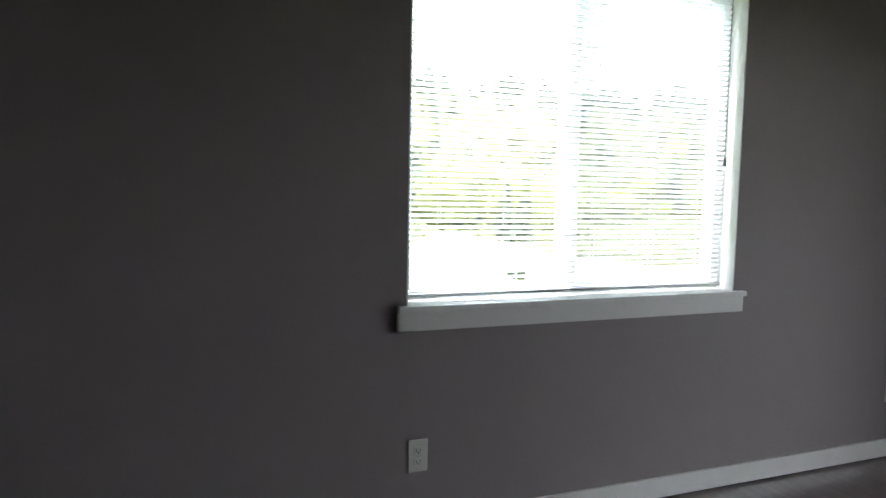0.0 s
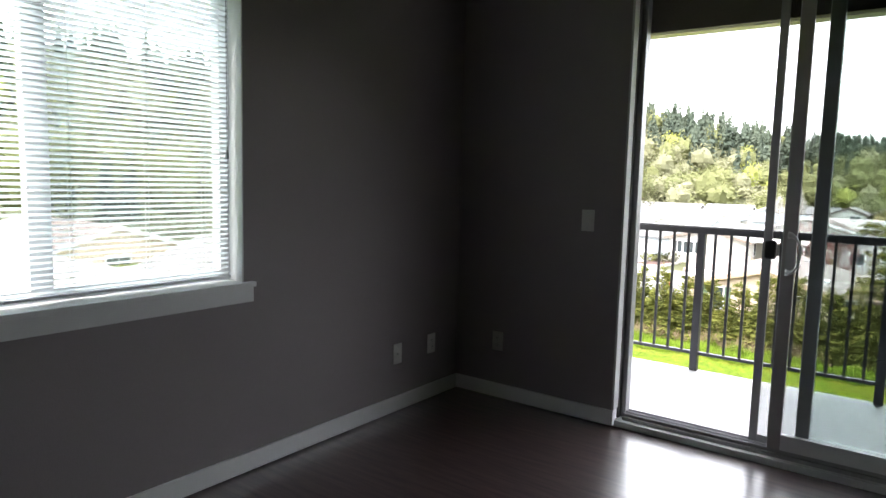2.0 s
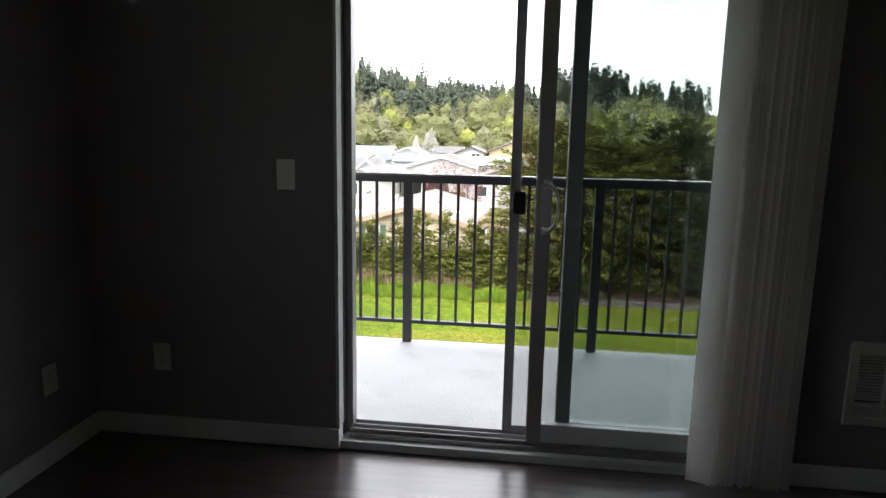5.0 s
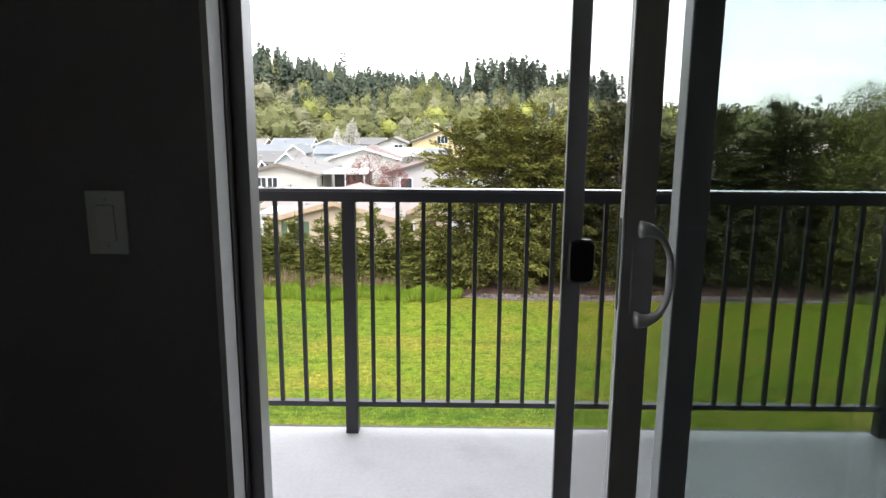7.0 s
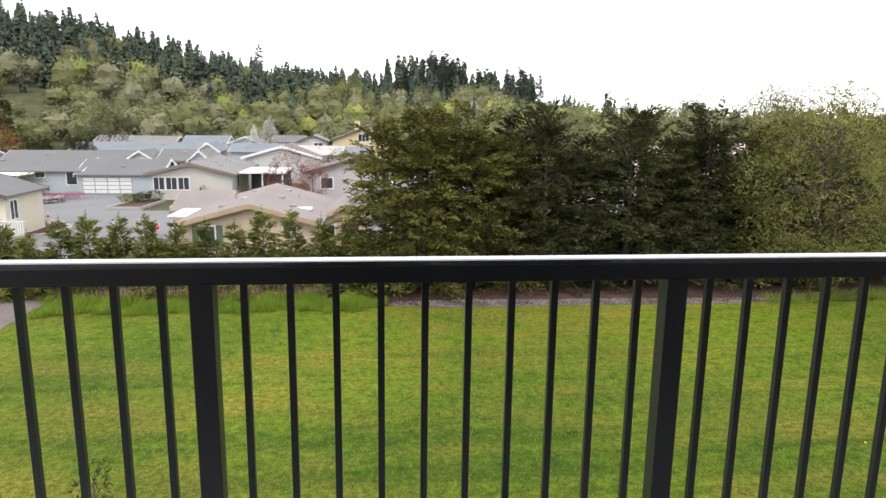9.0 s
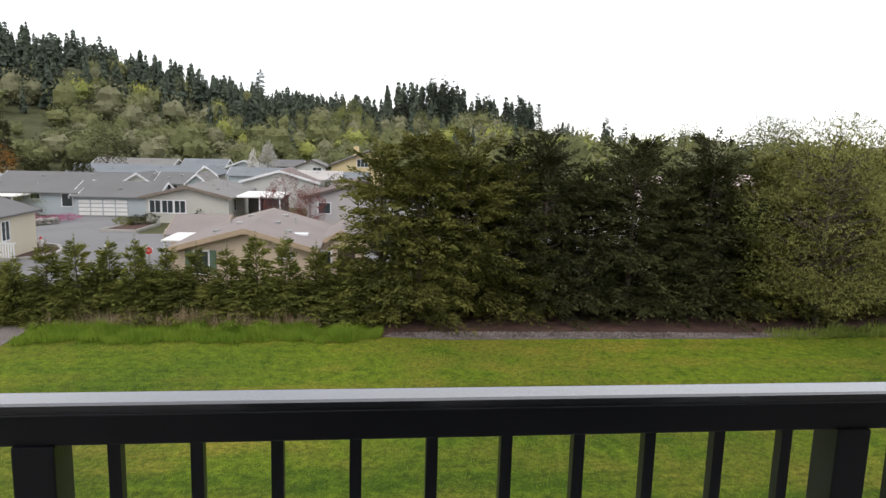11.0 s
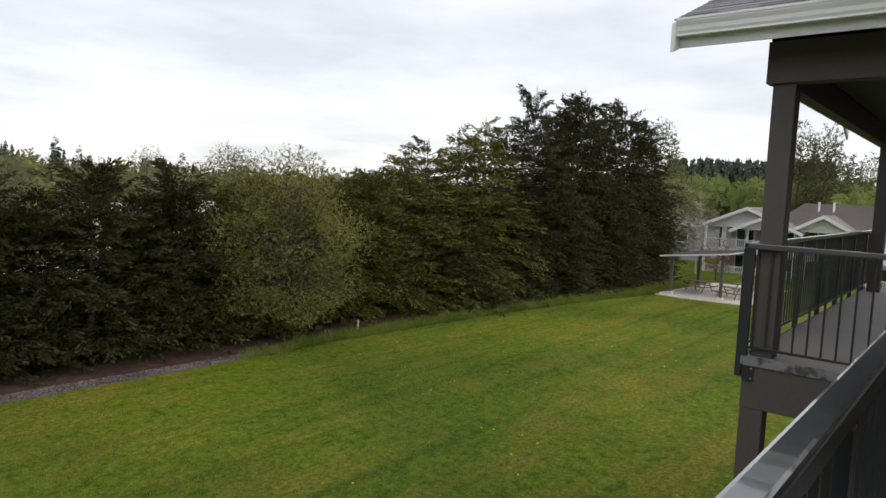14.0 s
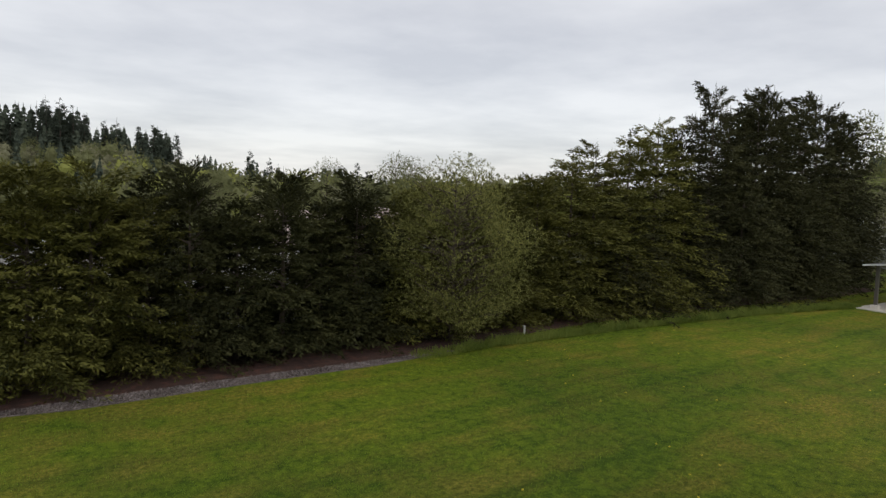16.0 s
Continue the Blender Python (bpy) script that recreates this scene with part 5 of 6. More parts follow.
tufts("tall_grass", "uncut bright grass along the lawn's edge", 26000, lambda n: RNG.uniform(-10.4, 0.9, n), lambda x: 21.35 + np.clip(x, 0, 1) * 0.5 + RNG.random(len(x)) ** 0.8 * (1.5 - np.clip(x, 0, 1) * 0.9) + 0.16 * np.sin(x * 2) + 0.12 * np.sin(x * 7), 0.10, 0.36, 0.02, tall_grass)
tufts("tall_grass", "uncut grass along the lawn's far edge", 24000, lambda n: 14.5 + 30.5 * RNG.beta(1.25, 1.0, n), lambda x: edge_y(x) - 0.25 + RNG.random(len(x)) ** 1.4 * 0.9, 0.10, 0.38, 0.024, edge_grass)
tufts("dry_stalks", "dry brown flower stalks before the young hedge", 2200, lambda n: RNG.uniform(-10.2, -1.2, n), lambda x: 22.9 + RNG.random(len(x)) * 0.6, 0.3, 0.72, 0.018, dry_stem)
pebble = leaf_mat("pebbles", (0.09, 0.072, 0.065), (0.29, 0.25, 0.235), trans=0.0, speck=1.0)
_n = 9000
_x = RNG.uniform(1.2, 16.2, _n)
_at = np.stack([_x, np.interp(_x, [1, 3, 8, 13, 16.5], [22.1, 21.7, 21.72, 21.65, 21.97]) + RNG.random(_n) ** 1.2 * np.interp(_x, [1, 3, 13, 16.5], [0.3, 0.8, 0.6, 0.2]), np.full(_n, LAWN + 0.022)], 1)
tagged(new("gravel_pebbles", rhomb_mesh("gravel_pebbles", rhombs(_at, np.stack([RNG.normal(size=_n), RNG.normal(size=_n), RNG.uniform(0.1, 0.6, _n)], 1), RNG.uniform(0.03, 0.08, _n), 0.045), pebble)), "loose grey and pinkish pebbles of the gravel strip", kind="stuff")
tufts("lawn_grass", "short tufts standing out of the mown lawn", 26000, lambda n: RNG.uniform(-9, 24, n), lambda x: 8 + RNG.random(len(x)) ** 0.8 * 13.2, 0.03, 0.09, 0.014, tall_grass)
dand = mat("dandelion", (0.6, 0.48, 0.03), 0.7)
white_post = block("white_post", (-0.035, -0.035, -0.02), (0.035, 0.035, 0.42), white_trim, None, 0.01)
white_post.matrix_basis = pose(21.1, 22.9, LAWN, 2, -3, 10)
tagged(white_post, "short white painted marker post at the lawn's edge", "post")
bm = bmesh.new()
for _ in range(34):
    x, y = RNG.uniform(10, 34), RNG.uniform(9, 20)
    bmesh.ops.create_cone(bm, cap_ends=True, segments=7, radius1=0.028, radius2=0.018, depth=0.02, matrix=Matrix.Translation((x, y, LAWN + 0.08)))
part("dandelions", bm, dand, label="scattered yellow dandelions in the lawn", kind="stuff")

# ---- the houses of the park ----
PAINTS = {}


def paint(name, color, rough=0.7):
    return mat("siding_" + name, color, rough, stain=0.06, stain_scale=0.4, grain=0.02, bump=0.1)


def roofing(name, color):
    return mat("roofing_" + name, color, 0.85, stain=0.10, stain_scale=0.35, grain=0.06, grain_scale=8, bump=0.5, bump_scale=14, stretch=(1, 1, 1))


def house_window(parent, at, face, w, h, frame=None, panes=2):
    """A window on a wall: face is the outward direction, -y or x."""
    turn = {"-y": 0, "+x": 90, "-x": -90}[face]
    m = pose(*at, 0, 0, turn)
    e = new("window")
    e.parent = parent
    e.matrix_basis = m
    t = 0.09
    blocks("window_frame", [((-w / 2 - t, -0.05, -h / 2 - t), (w / 2 + t, -0.002, -h / 2)), ((-w / 2 - t, -0.05, h / 2), (w / 2 + t, -0.002, h / 2 + t)), ((-w / 2 - t, -0.05, -h / 2), (-w / 2, -0.002, h / 2)),
                            ((w / 2, -0.05, -h / 2), (w / 2 + t, -0.002, h / 2))] + [((-w / 2 + w * i / panes - 0.03, -0.045, -h / 2), (-w / 2 + w * i / panes + 0.03, -0.002, h / 2)) for i in range(1, panes)], frame or white_trim, e)
    for i in range(panes):
        block("pane", (-w / 2 + w * i / panes + 0.031, -0.02, -h / 2 + 0.001), (-w / 2 + w * (i + 1) / panes - 0.031, -0.008, h / 2 - 0.001), glass_house, e)
    return e


def house(name, label, x0, x1, y0, y1, z0, eave, ridge, axis, wall, roof_m, trim=white_trim, over=0.4, vents=0, windows=(), skylights=0, peak=0.5):
    """A gabled house. axis: the way the ridge runs. Windows: face, place along the wall, height of the middle, width, height, panes."""
    e = base(name, ((x0 + x1) / 2, (y0 + y1) / 2, z0), label, "house")
    hx, hy, ez, rz = (x1 - x0) / 2, (y1 - y0) / 2, eave - z0, ridge - z0
    bm = bmesh.new()
    if axis == "y":
        prof = [(-hx, 0), (hx, 0), (hx, ez), (hx * (2 * peak - 1), rz), (-hx, ez)]
        ra, rb = [bm.verts.new((px, -hy, pz)) for px, pz in prof], [bm.verts.new((px, hy, pz)) for px, pz in prof]
    else:
        prof = [(-hy, 0), (hy, 0), (hy, ez), (hy * (2 * peak - 1), rz), (-hy, ez)]
        ra, rb = [bm.verts.new((-hx, py, pz)) for py, pz in prof], [bm.verts.new((hx, py, pz)) for py, pz in prof]
    bm.faces.new(ra), bm.faces.new(rb)
    for i in range(5):
        bm.faces.new((ra[i], ra[(i + 1) % 5], rb[(i + 1) % 5], rb[i]))
    bmesh.ops.recalc_face_normals(bm, faces=list(bm.faces))
    part("wall", bm, wall, e)
    half, run = (hx, hy) if axis == "y" else (hy, hx)
    mid = half * (2 * peak - 1)
    for s in (-1, 1):
        wdt = half - s * mid
        rise = (rz - ez) / wdt
        bm = bmesh.new()
        pts = [(mid, rz + 0.02), (s * (half + over), ez - rise * over + 0.02)]
        quad = []
        for along in (-run - over, run + over):
            for px, pz in pts:
                quad.append((px, along, pz) if axis == "y" else (along, px, pz))
        low = [bm.verts.new(q) for q in quad]
        high = [bm.verts.new((q[0], q[1], q[2] + 0.12)) for q in quad]
        for ring in (low, high):
            bm.faces.new([ring[i] for i in (0, 1, 3, 2)])
        for a, b in ((0, 1), (1, 3), (3, 2), (2, 0)):
            bm.faces.new((low[a], low[b], high[b], high[a]))
        bmesh.ops.recalc_face_normals(bm, faces=list(bm.faces))
        part("roof", bm, roof_m, e)
        for along in (-run - over, run + over):
            bm = bmesh.new()
            out = -0.04 if along < 0 else 0.04
            vs = []
            for dd in (0.0, out):
                for (px, pz), dz in ((pts[0], -0.14), (pts[1], -0.14), (pts[1], 0.14), (pts[0], 0.14)):
                    q = (px, along + dd, pz + dz)
                    vs.append(bm.verts.new(q if axis == "y" else (q[1], q[0], q[2])))
            bm.faces.new(vs[:4]), bm.faces.new(vs[4:])
            for i in range(4):
                bm.faces.new((vs[i], vs[(i + 1) % 4], vs[4 + (i + 1) % 4], vs[4 + i]))
            bmesh.ops.recalc_face_normals(bm, faces=list(bm.faces))
            part("fascia", bm, trim, e)
        for i in range(vents):
            al = -run * 0.75 + 1.5 * run * (i + 0.5) / vents + (0.4 if s > 0 else 0)
            pq = mid + s * wdt * (0.3 if i % 2 else 0.55)
            pz = rz - rise * abs(pq - mid) + 0.14
            bm = bmesh.new()
            if i % 3 == 2:
                tube_into(bm, (0, 0, 0), (0, 0, 0.35), 0.05, sides=8)
            else:
                box_into(bm, (-0.18, -0.2, -0.02), (0.18, 0.2, 0.1), bevel=0.03)
            v = part("roof_vent", bm, vent_grey, e)
            v.location = (pq, al, pz) if axis == "y" else (al, pq, pz)
    for face, u, zz, w, h, panes in windows:
        at = {"-y": (u - (x0 + x1) / 2, -hy, zz - z0), "+x": (hx, u - (y0 + y1) / 2, zz - z0), "-x": (-hx, u - (y0 + y1) / 2, zz - z0)}[face]
        house_window(e, at, face, w, h, panes=panes)
    return e


vent_grey = mat("weathered_vent", (0.30, 0.29, 0.285), 0.7, stain=0.1, per=0.3)


def rel(e, ob):
    ob.parent, ob.matrix_parent_inverse = e, e.matrix_basis.inverted()
    return ob


cream, tan, grey_blue, pale_grey, sage, yellowish = (paint("tan", (0.56, 0.44, 0.33)), paint("beige", (0.50, 0.42, 0.34)), paint("blue_grey", (0.40, 0.44, 0.46)), paint("pale_grey", (0.52, 0.51, 0.48)),
                                                     paint("greige", (0.50, 0.48, 0.43)), paint("yellow", (0.60, 0.48, 0.27)))
lilac = paint("lilac_grey", (0.46, 0.43, 0.43))
r_brown, r_grey, r_dark, r_blue, r_red = (roofing("taupe", (0.235, 0.20, 0.185)), roofing("grey", (0.19, 0.18, 0.17)), roofing("dark", (0.14, 0.138, 0.135)), roofing("slate", (0.175, 0.19, 0.205)), roofing("red_brown", (0.175, 0.13, 0.115)))
tan_trim = mat("tan_trim", (0.42, 0.31, 0.21), 0.6)
dark_trim = mat("dark_trim", (0.10, 0.08, 0.07), 0.6)
white_awning = mat("white_awning", (0.75, 0.73, 0.70), 0.5, stain=0.05)

# nearest house, end-on to the lawn
h3 = house("house", "low beige manufactured house, taupe shingle roof with many vents", -9.55, -2.55, 36.0, 46.5, PARK, -4.28, -3.33, "y", cream, r_brown, tan_trim, 0.4, 4,
           [("-y", -3.98, -4.62, 0.62, 0.24, 1), ("-y", -8.3, -5.05, 0.75, 1.15, 1), ("+x", 38.2, -5.2, 0.8, 1.3, 1)])
for dx in (-0.62, 0.62):
    rel(h3, block("shutter", (-8.3 + dx - 0.17, 35.93, -5.7), (-8.3 + dx + 0.17, 35.985, -4.4), mat("green_shutter", (0.09, 0.14, 0.09), 0.6), None, 0.01, label="dark green shutter"))
rel(h3, blocks("carport_roof", [((-11.4, 39.6, -4.50), (-10.0, 43.0, -4.42))], white_awning, None, 0.01, label="white flat carport roof"))
for yy in (39.8, 42.7):
    rel(h3, block("carport_post", (-11.3, yy, PARK), (-11.2, yy + 0.1, -4.51), white_trim))
rel(h3, block("skylight", (-3.9, 38.6, -3.98), (-3.0, 39.1, -3.80), mat("skylight_dome", (0.75, 0.76, 0.78), 0.2), None, 0.06, label="white domed skylight"))
h3b = house("house", "small porch wing of the beige house with dark doorway", -2.5, 0.2, 39.0, 44.5, PARK, -4.5, -3.75, "y", cream, r_brown, tan_trim, 0.25, 0, [("-y", -2.0, -5.3, 0.5, 0.8, 1)])
# no opening is cut; a dark slab paints the shade inside the doorway
rel(h3b, block("doorway", (-1.35, 38.93, PARK), (-0.35, 38.998, -4.75), mat("doorway_shade", (0.05, 0.03, 0.025), 0.6), None, 0.01, label="flat dark panel for the shade in an open doorway"))
h3c = house("house", "side wing of the beige house with a taupe shingle roof", -11.9, -9.0, 43.2, 48.6, PARK, -4.6, -3.72, "x", cream, r_brown, tan_trim, 0.3)

h2 = house("house", "pale sage house with a row of sunroom windows, grey roof", -20.95, -13.2, 67.0, 80.0, PARK, -4.25, -3.28, "y", sage, r_grey, mat("brown_trim", (0.19, 0.15, 0.12), 0.6), 0.45, 4, [("+x", 70, -5.2, 1.0, 1.2, 1)])
for i in range(3):
    house_window(h2, (-20.1 + i * 1.16 + 17.075, -6.5, 1.6), "-y", 1.0, 1.15, panes=2)
rel(h2, blocks("carport_roof", [((-13.1, 68.5, -4.35), (-8.3, 76.0, -4.2))], white_awning, None, 0.02, label="white carport roof"))
for xx in (-10.6, -8.6):
    rel(h2, block("carport_post", (xx, 68.7, PARK), (xx + 0.12, 68.82, -4.36), white_trim))
# back sheet coloured dark for the shade under the carport roof
rel(h2, block("carport_wall", (-12.9, 75.9, PARK), (-8.5, 76.0, -4.36), paint("carport_shade", (0.2, 0.2, 0.2))))

garage = house("garage_house", "blue-grey garage wing with a wide panelled white door", -29.6, -21.6, 72.0, 79.0, PARK, -4.78, -3.50, "x", grey_blue, r_dark, white_trim, 0.35, 1)
g = new("garage_door")
rel(garage, g)
blocks("door_panel_frame", [((-29.25, 71.94, -6.78 + 0.0), (-24.35, 71.985, -6.72))] + [((-29.25, 71.945, -6.72 + i * 0.42 + 0.36), (-24.35, 71.985, -6.72 + i * 0.42 + 0.42)) for i in range(4)]
       + [((-29.25 + i * 1.225 - 0.03 * (i > 0), 71.9455, -6.72), (-29.25 + i * 1.225 + 0.03, 71.9855, -5.05)) for i in range(5)], paint("grey_frame", (0.33, 0.35, 0.36)), g)
for i in range(4):
    for j in range(4):
        block("door_panel", (-29.2 + i * 1.225 + 0.03, 71.96, -6.70 + j * 0.42), (-28.04 + i * 1.225, 71.99, -6.38 + j * 0.42), white_awning, g)
mainh = house("house", "long low blue-grey house with a worn grey roof", -47.0, -29.65, 72.6, 80.0, PARK, -4.50, -3.42, "x", grey_blue, r_dark, white_trim, 0.4, 3, [("-y", -30.5, -5.2, 1.0, 1.35, 1), ("-y", -33.6, -4.9, 0.9, 0.5, 1), ("-y", -40, -5.1, 1.4, 1.1, 2)])
rel(mainh, blocks("porch_roof", [((-45.0, 69.3, -4.75), (-33.9, 72.5, -4.62))], white_awning, None, 0.02, label="white metal porch roof"))
rel(mainh, blocks("porch_wall", [((-45.0, 69.4, PARK), (-34.2, 69.5, -5.9)), ((-34.3, 69.4, PARK), (-34.2, 72.5, -5.9))], grey_blue))
for xx in (-44.9, -41.5, -38.0, -34.3):
    rel(mainh, block("porch_post", (xx, 69.42, -5.9), (xx + 0.1, 69.5, -4.76), white_trim))
for i in range(4):
    rel(mainh, block("porch_pane", (-44.7 + i * 2.6, 69.44, -5.85), (-42.4 + i * 2.6, 69.46, -4.8), glass_house))
house("house", "cream house at the park's road", -29.0, -23.0, 45.0, 50.0, PARK, -3.9, -3.0, "y", paint("cream", (0.6, 0.55, 0.42)), r_dark, dark_trim, 0.35, 0, [("+x", 46.0, -4.9, 0.9, 1.2, 2)])
fence = base("porch_fence", (-22.9, 44.9, PARK), "white picket railing of a raised porch", "fence")
for i in range(14):
    block("picket", (-1.2 + i * 0.16, -0.04, 0.35), (-1.14 + i * 0.16, 0.0, 1.25), white_trim, fence)
block("fence_rail", (-1.25, -0.05, 1.251), (1.05, 0.03, 1.31), white_trim, fence)
h4 = house("house", "lilac-grey house with a red-brown roof and dark window", -5.6, 1.8, 66.0, 76.0, PARK, -3.95, -2.65, "y", lilac, r_red, dark_trim, 0.35, 1, [("-y", -3.92, -5.0, 1.15, 1.0, 1)], peak=0.6)
h5 = house("house", "two-storey yellow house with a chimney at the hill's foot", -6.6, 4.6, 125, 137, -6.6, -2.7, -0.05, "y", yellowish, r_grey, dark_trim, 0.5, 0, [("-y", -0.9, -2.3, 2.0, 1.3, 3), ("-y", 2.2, -2.4, 1.5, 1.5, 1)], peak=0.62)
rel(h5, block("chimney", (-2.6, 128, -2.4), (-1.6, 129, 0.75), yellowish, None, 0.03, label="stuccoed chimney"))
house("house", "small white house under the wood", -12.7, -7.6, 125, 133, -6.6, -3.05, -2.0, "y", pale_grey, r_grey, dark_trim, 0.4, 0, [("-y", -9.2, -3.7, 1.6, 0.8, 2)])
house("house", "white house with a blue-grey roof", -5.6, 0.2, 96, 104, PARK, -3.75, -3.0, "x", white_trim, r_blue, white_trim, 0.3, 1, [("-y", -2.4, -4.5, 3.2, 0.9, 4)])
house("house", "house with a brown-red shingle roof", -15.0, -6.0, 84, 94, PARK, -3.6, -2.3, "y", pale_grey, r_red, white_trim, 0.4, 3)
house("house", "house with a pale grey roof", -9.5, -3.5, 88, 97, PARK, -3.5, -2.6, "x", pale_grey, roofing("pale", (0.42, 0.39, 0.37)), white_trim, 0.3, 3)
rows = [(-47, -31.5, 92, 98, -4.6, -3.62, "x", r_dark), (-31.4, -27.9, 91, 98, -4.5, -3.35, "y", r_dark), (-27.6, -23.6, 92, 99, -4.6, -3.35, "x", r_dark), (-23.5, -21.0, 91.5, 99, -4.4, -3.3, "y", r_grey),
        (-46, -27.0, 110, 117, -4.2, -3.1, "x", r_blue), (-26.8, -23.6, 109, 117, -4.1, -2.95, "y", r_blue), (-21.5, -14.0, 108, 115, -4.2, -3.1, "x", r_blue),
        (-52, -37.5, 134, 142, -4.0, -2.8, "x", r_grey), (-36, -28, 136, 143, -3.9, -2.7, "x", r_blue), (-27, -20.5, 133, 141, -3.9, -2.6, "y", r_grey), (-19.5, -13.5, 140, 148, -3.8, -2.6, "x", r_dark),
        (-64, -50, 92, 99, -4.6, -3.5, "x", r_grey), (-62, -50, 72, 79, -4.7, -3.5, "x", r_brown), (2.5, 12, 60, 68, -4.3, -3.0, "y", r_grey), (3, 11, 38, 46, -4.3, -3.2, "y", r_brown), (13, 21, 37, 46, -4.3, -3.0, "y", roofing("pale", (0.42, 0.39, 0.37))),
        (23, 34, 60, 68, -4.0, -1.2, "x", roofing("pink", (0.45, 0.36, 0.33))), (12, 20, 78, 86, -4.0, -2.0, "x", r_grey), (36, 44, 62, 70, -4.0, -0.9, "x", roofing("pink", (0.45, 0.36, 0.33)))]
for i, (x0, x1, y0, y1, ev, rd, ax, rm) in enumerate(rows):
    house("house", ("low grey house with a shingle roof in the park", "pale manufactured house with a low gabled roof", "white-trimmed house in a row of low roofs")[i % 3], x0, x1, y0, y1, PARK, ev, rd, ax,
          (grey_blue, pale_grey, sage)[i % 3], rm, white_trim, 0.35, 2, [("-y", (x0 + x1) / 2, ev - 0.75, 1.4, 1.0, 2)])

# houses seen from the side window
for i, (x0, x1, y0, y1, ev, rd, ax, rm) in enumerate([(-34, -18, 2.5, 12.5, -4.0, -2.0, "x", roofing("pink", (0.45, 0.36, 0.33))), (-33, -19, 15, 24, -4.2, -2.6, "x", r_grey), (-54, -40, 0, 9, -4.2, -2.4, "x", r_grey),
                                                      (-56, -42, 14, 24, -4.1, -2.5, "x", r_red), (-34, -20, -12, -2.5, -4.2, -2.8, "x", r_grey), (-58, -42, -14, -5, -4.1, -2.3, "x", r_dark), (-80, -64, 8, 18, -4, -2, "x", r_grey)]):
    house("house", "low pale house with a shingle roof beside the flats", x0, x1, y0, y1, PARK + 1.0, ev, rd, ax, (cream, pale_grey, sage)[i % 3], rm, white_trim, 0.35, 2, [("+x", (y0 + y1) / 2, ev - 0.8, 1.6, 1.0, 2)])

# ---- small things of the park's street ----
kerb = mat("concrete_kerb", (0.36, 0.34, 0.31), 0.85, stain=0.08)


def sweep(name, pts, w, h, z, material, label, category):
    e = base(name, (pts[0][0], pts[0][1], z), label, category)
    bm = bmesh.new()
    for a, b in zip(pts, pts[1:]):
        d = Vector((b[0] - a[0], b[1] - a[1], 0))
        n = Vector((-d.y, d.x, 0)).normalized() * w / 2
        off = Vector((pts[0][0], pts[0][1], 0))
        q = [Vector((*a, 0)) + n - off, Vector((*a, 0)) - n - off, Vector((*b, 0)) - n - off, Vector((*b, 0)) + n - off]
        lo = [bm.verts.new(v) for v in q]
        hi = [bm.verts.new(v + Vector((0, 0, h))) for v in q]
        bm.faces.new(lo), bm.faces.new(hi)
        for i in range(4):
            bm.faces.new((lo[i], lo[(i + 1) % 4], hi[(i + 1) % 4], hi[i]))
    bmesh.ops.recalc_face_normals(bm, faces=list(bm.faces))
    part("kerb_stone", bm, material, e)
    return e


isle = [(-30, 53.0), (-27.4, 53.2), (-24.5, 52.9), (-22.3, 51.6), (-21.2, 49.8), (-20.9, 48.2), (-21.6, 46.5), (-24, 44.2)]
sheet("planting_bed", isle + [(-30, 44.2)], PARK + 0.03, bark_mat, "dark earth island edged by a kerb", thick=0.06)
sweep("island_kerb", isle, 0.28, 0.2, PARK, kerb, "weathered concrete kerb round the earth island", "kerb")
for nm, q in (("planter", [(-22.6, 60.0), (-19.6, 60.0), (-19.2, 65.4), (-21.6, 65.6)]), ("planter", [(-17.2, 60.2), (-14.2, 60.0), (-14.6, 66.0), (-17.6, 66.2)])):
    sheet("planting_bed", q, PARK + 0.03, bark_mat, "raised earth bed beside a drive", thick=0.12)
    sweep("planter_kerb", q + q[:1], 0.18, 0.24, PARK, kerb, "low concrete edging of a raised bed", "kerb")


def shrub(name, x, y, w, h, leaf, label, n=500, size=0.13, z=PARK + 0.1):
    cr = round_crown(h, w, 0.02, n, size, 3)
    e = tree_proto(name, cr, limb_trunk(h * 0.6, 0.04, 5, w * 0.5, fork=False), leaf, trunk_mat, label, "shrub")
    e.matrix_basis = pose(x, y, z)


def stop_sign(x, y):
    e = base("stop_sign", (x, y, PARK), "red octagonal stop sign on a thin post", "sign")
    bm = bmesh.new()
    tube_into(bm, (0, 0.03, 0), (0, 0.03, 2.3), 0.035, sides=8)
    part("post", bm, steel, e)
    for r, y0, y1, m, nm in ((0.23, 0.0, 0.02, plate_white, "sign_rim"), (0.21, -0.006, -0.001, mat("sign_red", (0.5, 0.02, 0.02), 0.4), "sign_face")):
        bm = bmesh.new()
        vs = [[bm.verts.new((r * math.cos(radians(22.5 + 45 * k)), yy, 2.0 + r * math.sin(radians(22.5 + 45 * k)))) for k in range(8)] for yy in (y0, y1)]
        bm.faces.new(vs[0]), bm.faces.new(vs[1])
        for k in range(8):
            bm.faces.new((vs[0][k], vs[0][(k + 1) % 8], vs[1][(k + 1) % 8], vs[1][k]))
        bmesh.ops.recalc_face_normals(bm, faces=list(bm.faces))
        part(nm, bm, m, e)
    cu = bpy.data.curves.new("sign_text", "FONT")
    cu.body, cu.size, cu.align_x, cu.align_y, cu.extrude = "STOP", 0.15, "CENTER", "CENTER", 0.002
    o = finish(new("sign_text", cu), e)
    o.matrix_basis = pose(0, -0.010, 2.0, 90, 0, 0)
    cu.materials.append(plate_white)


stop_sign(-11.6, 38.1)
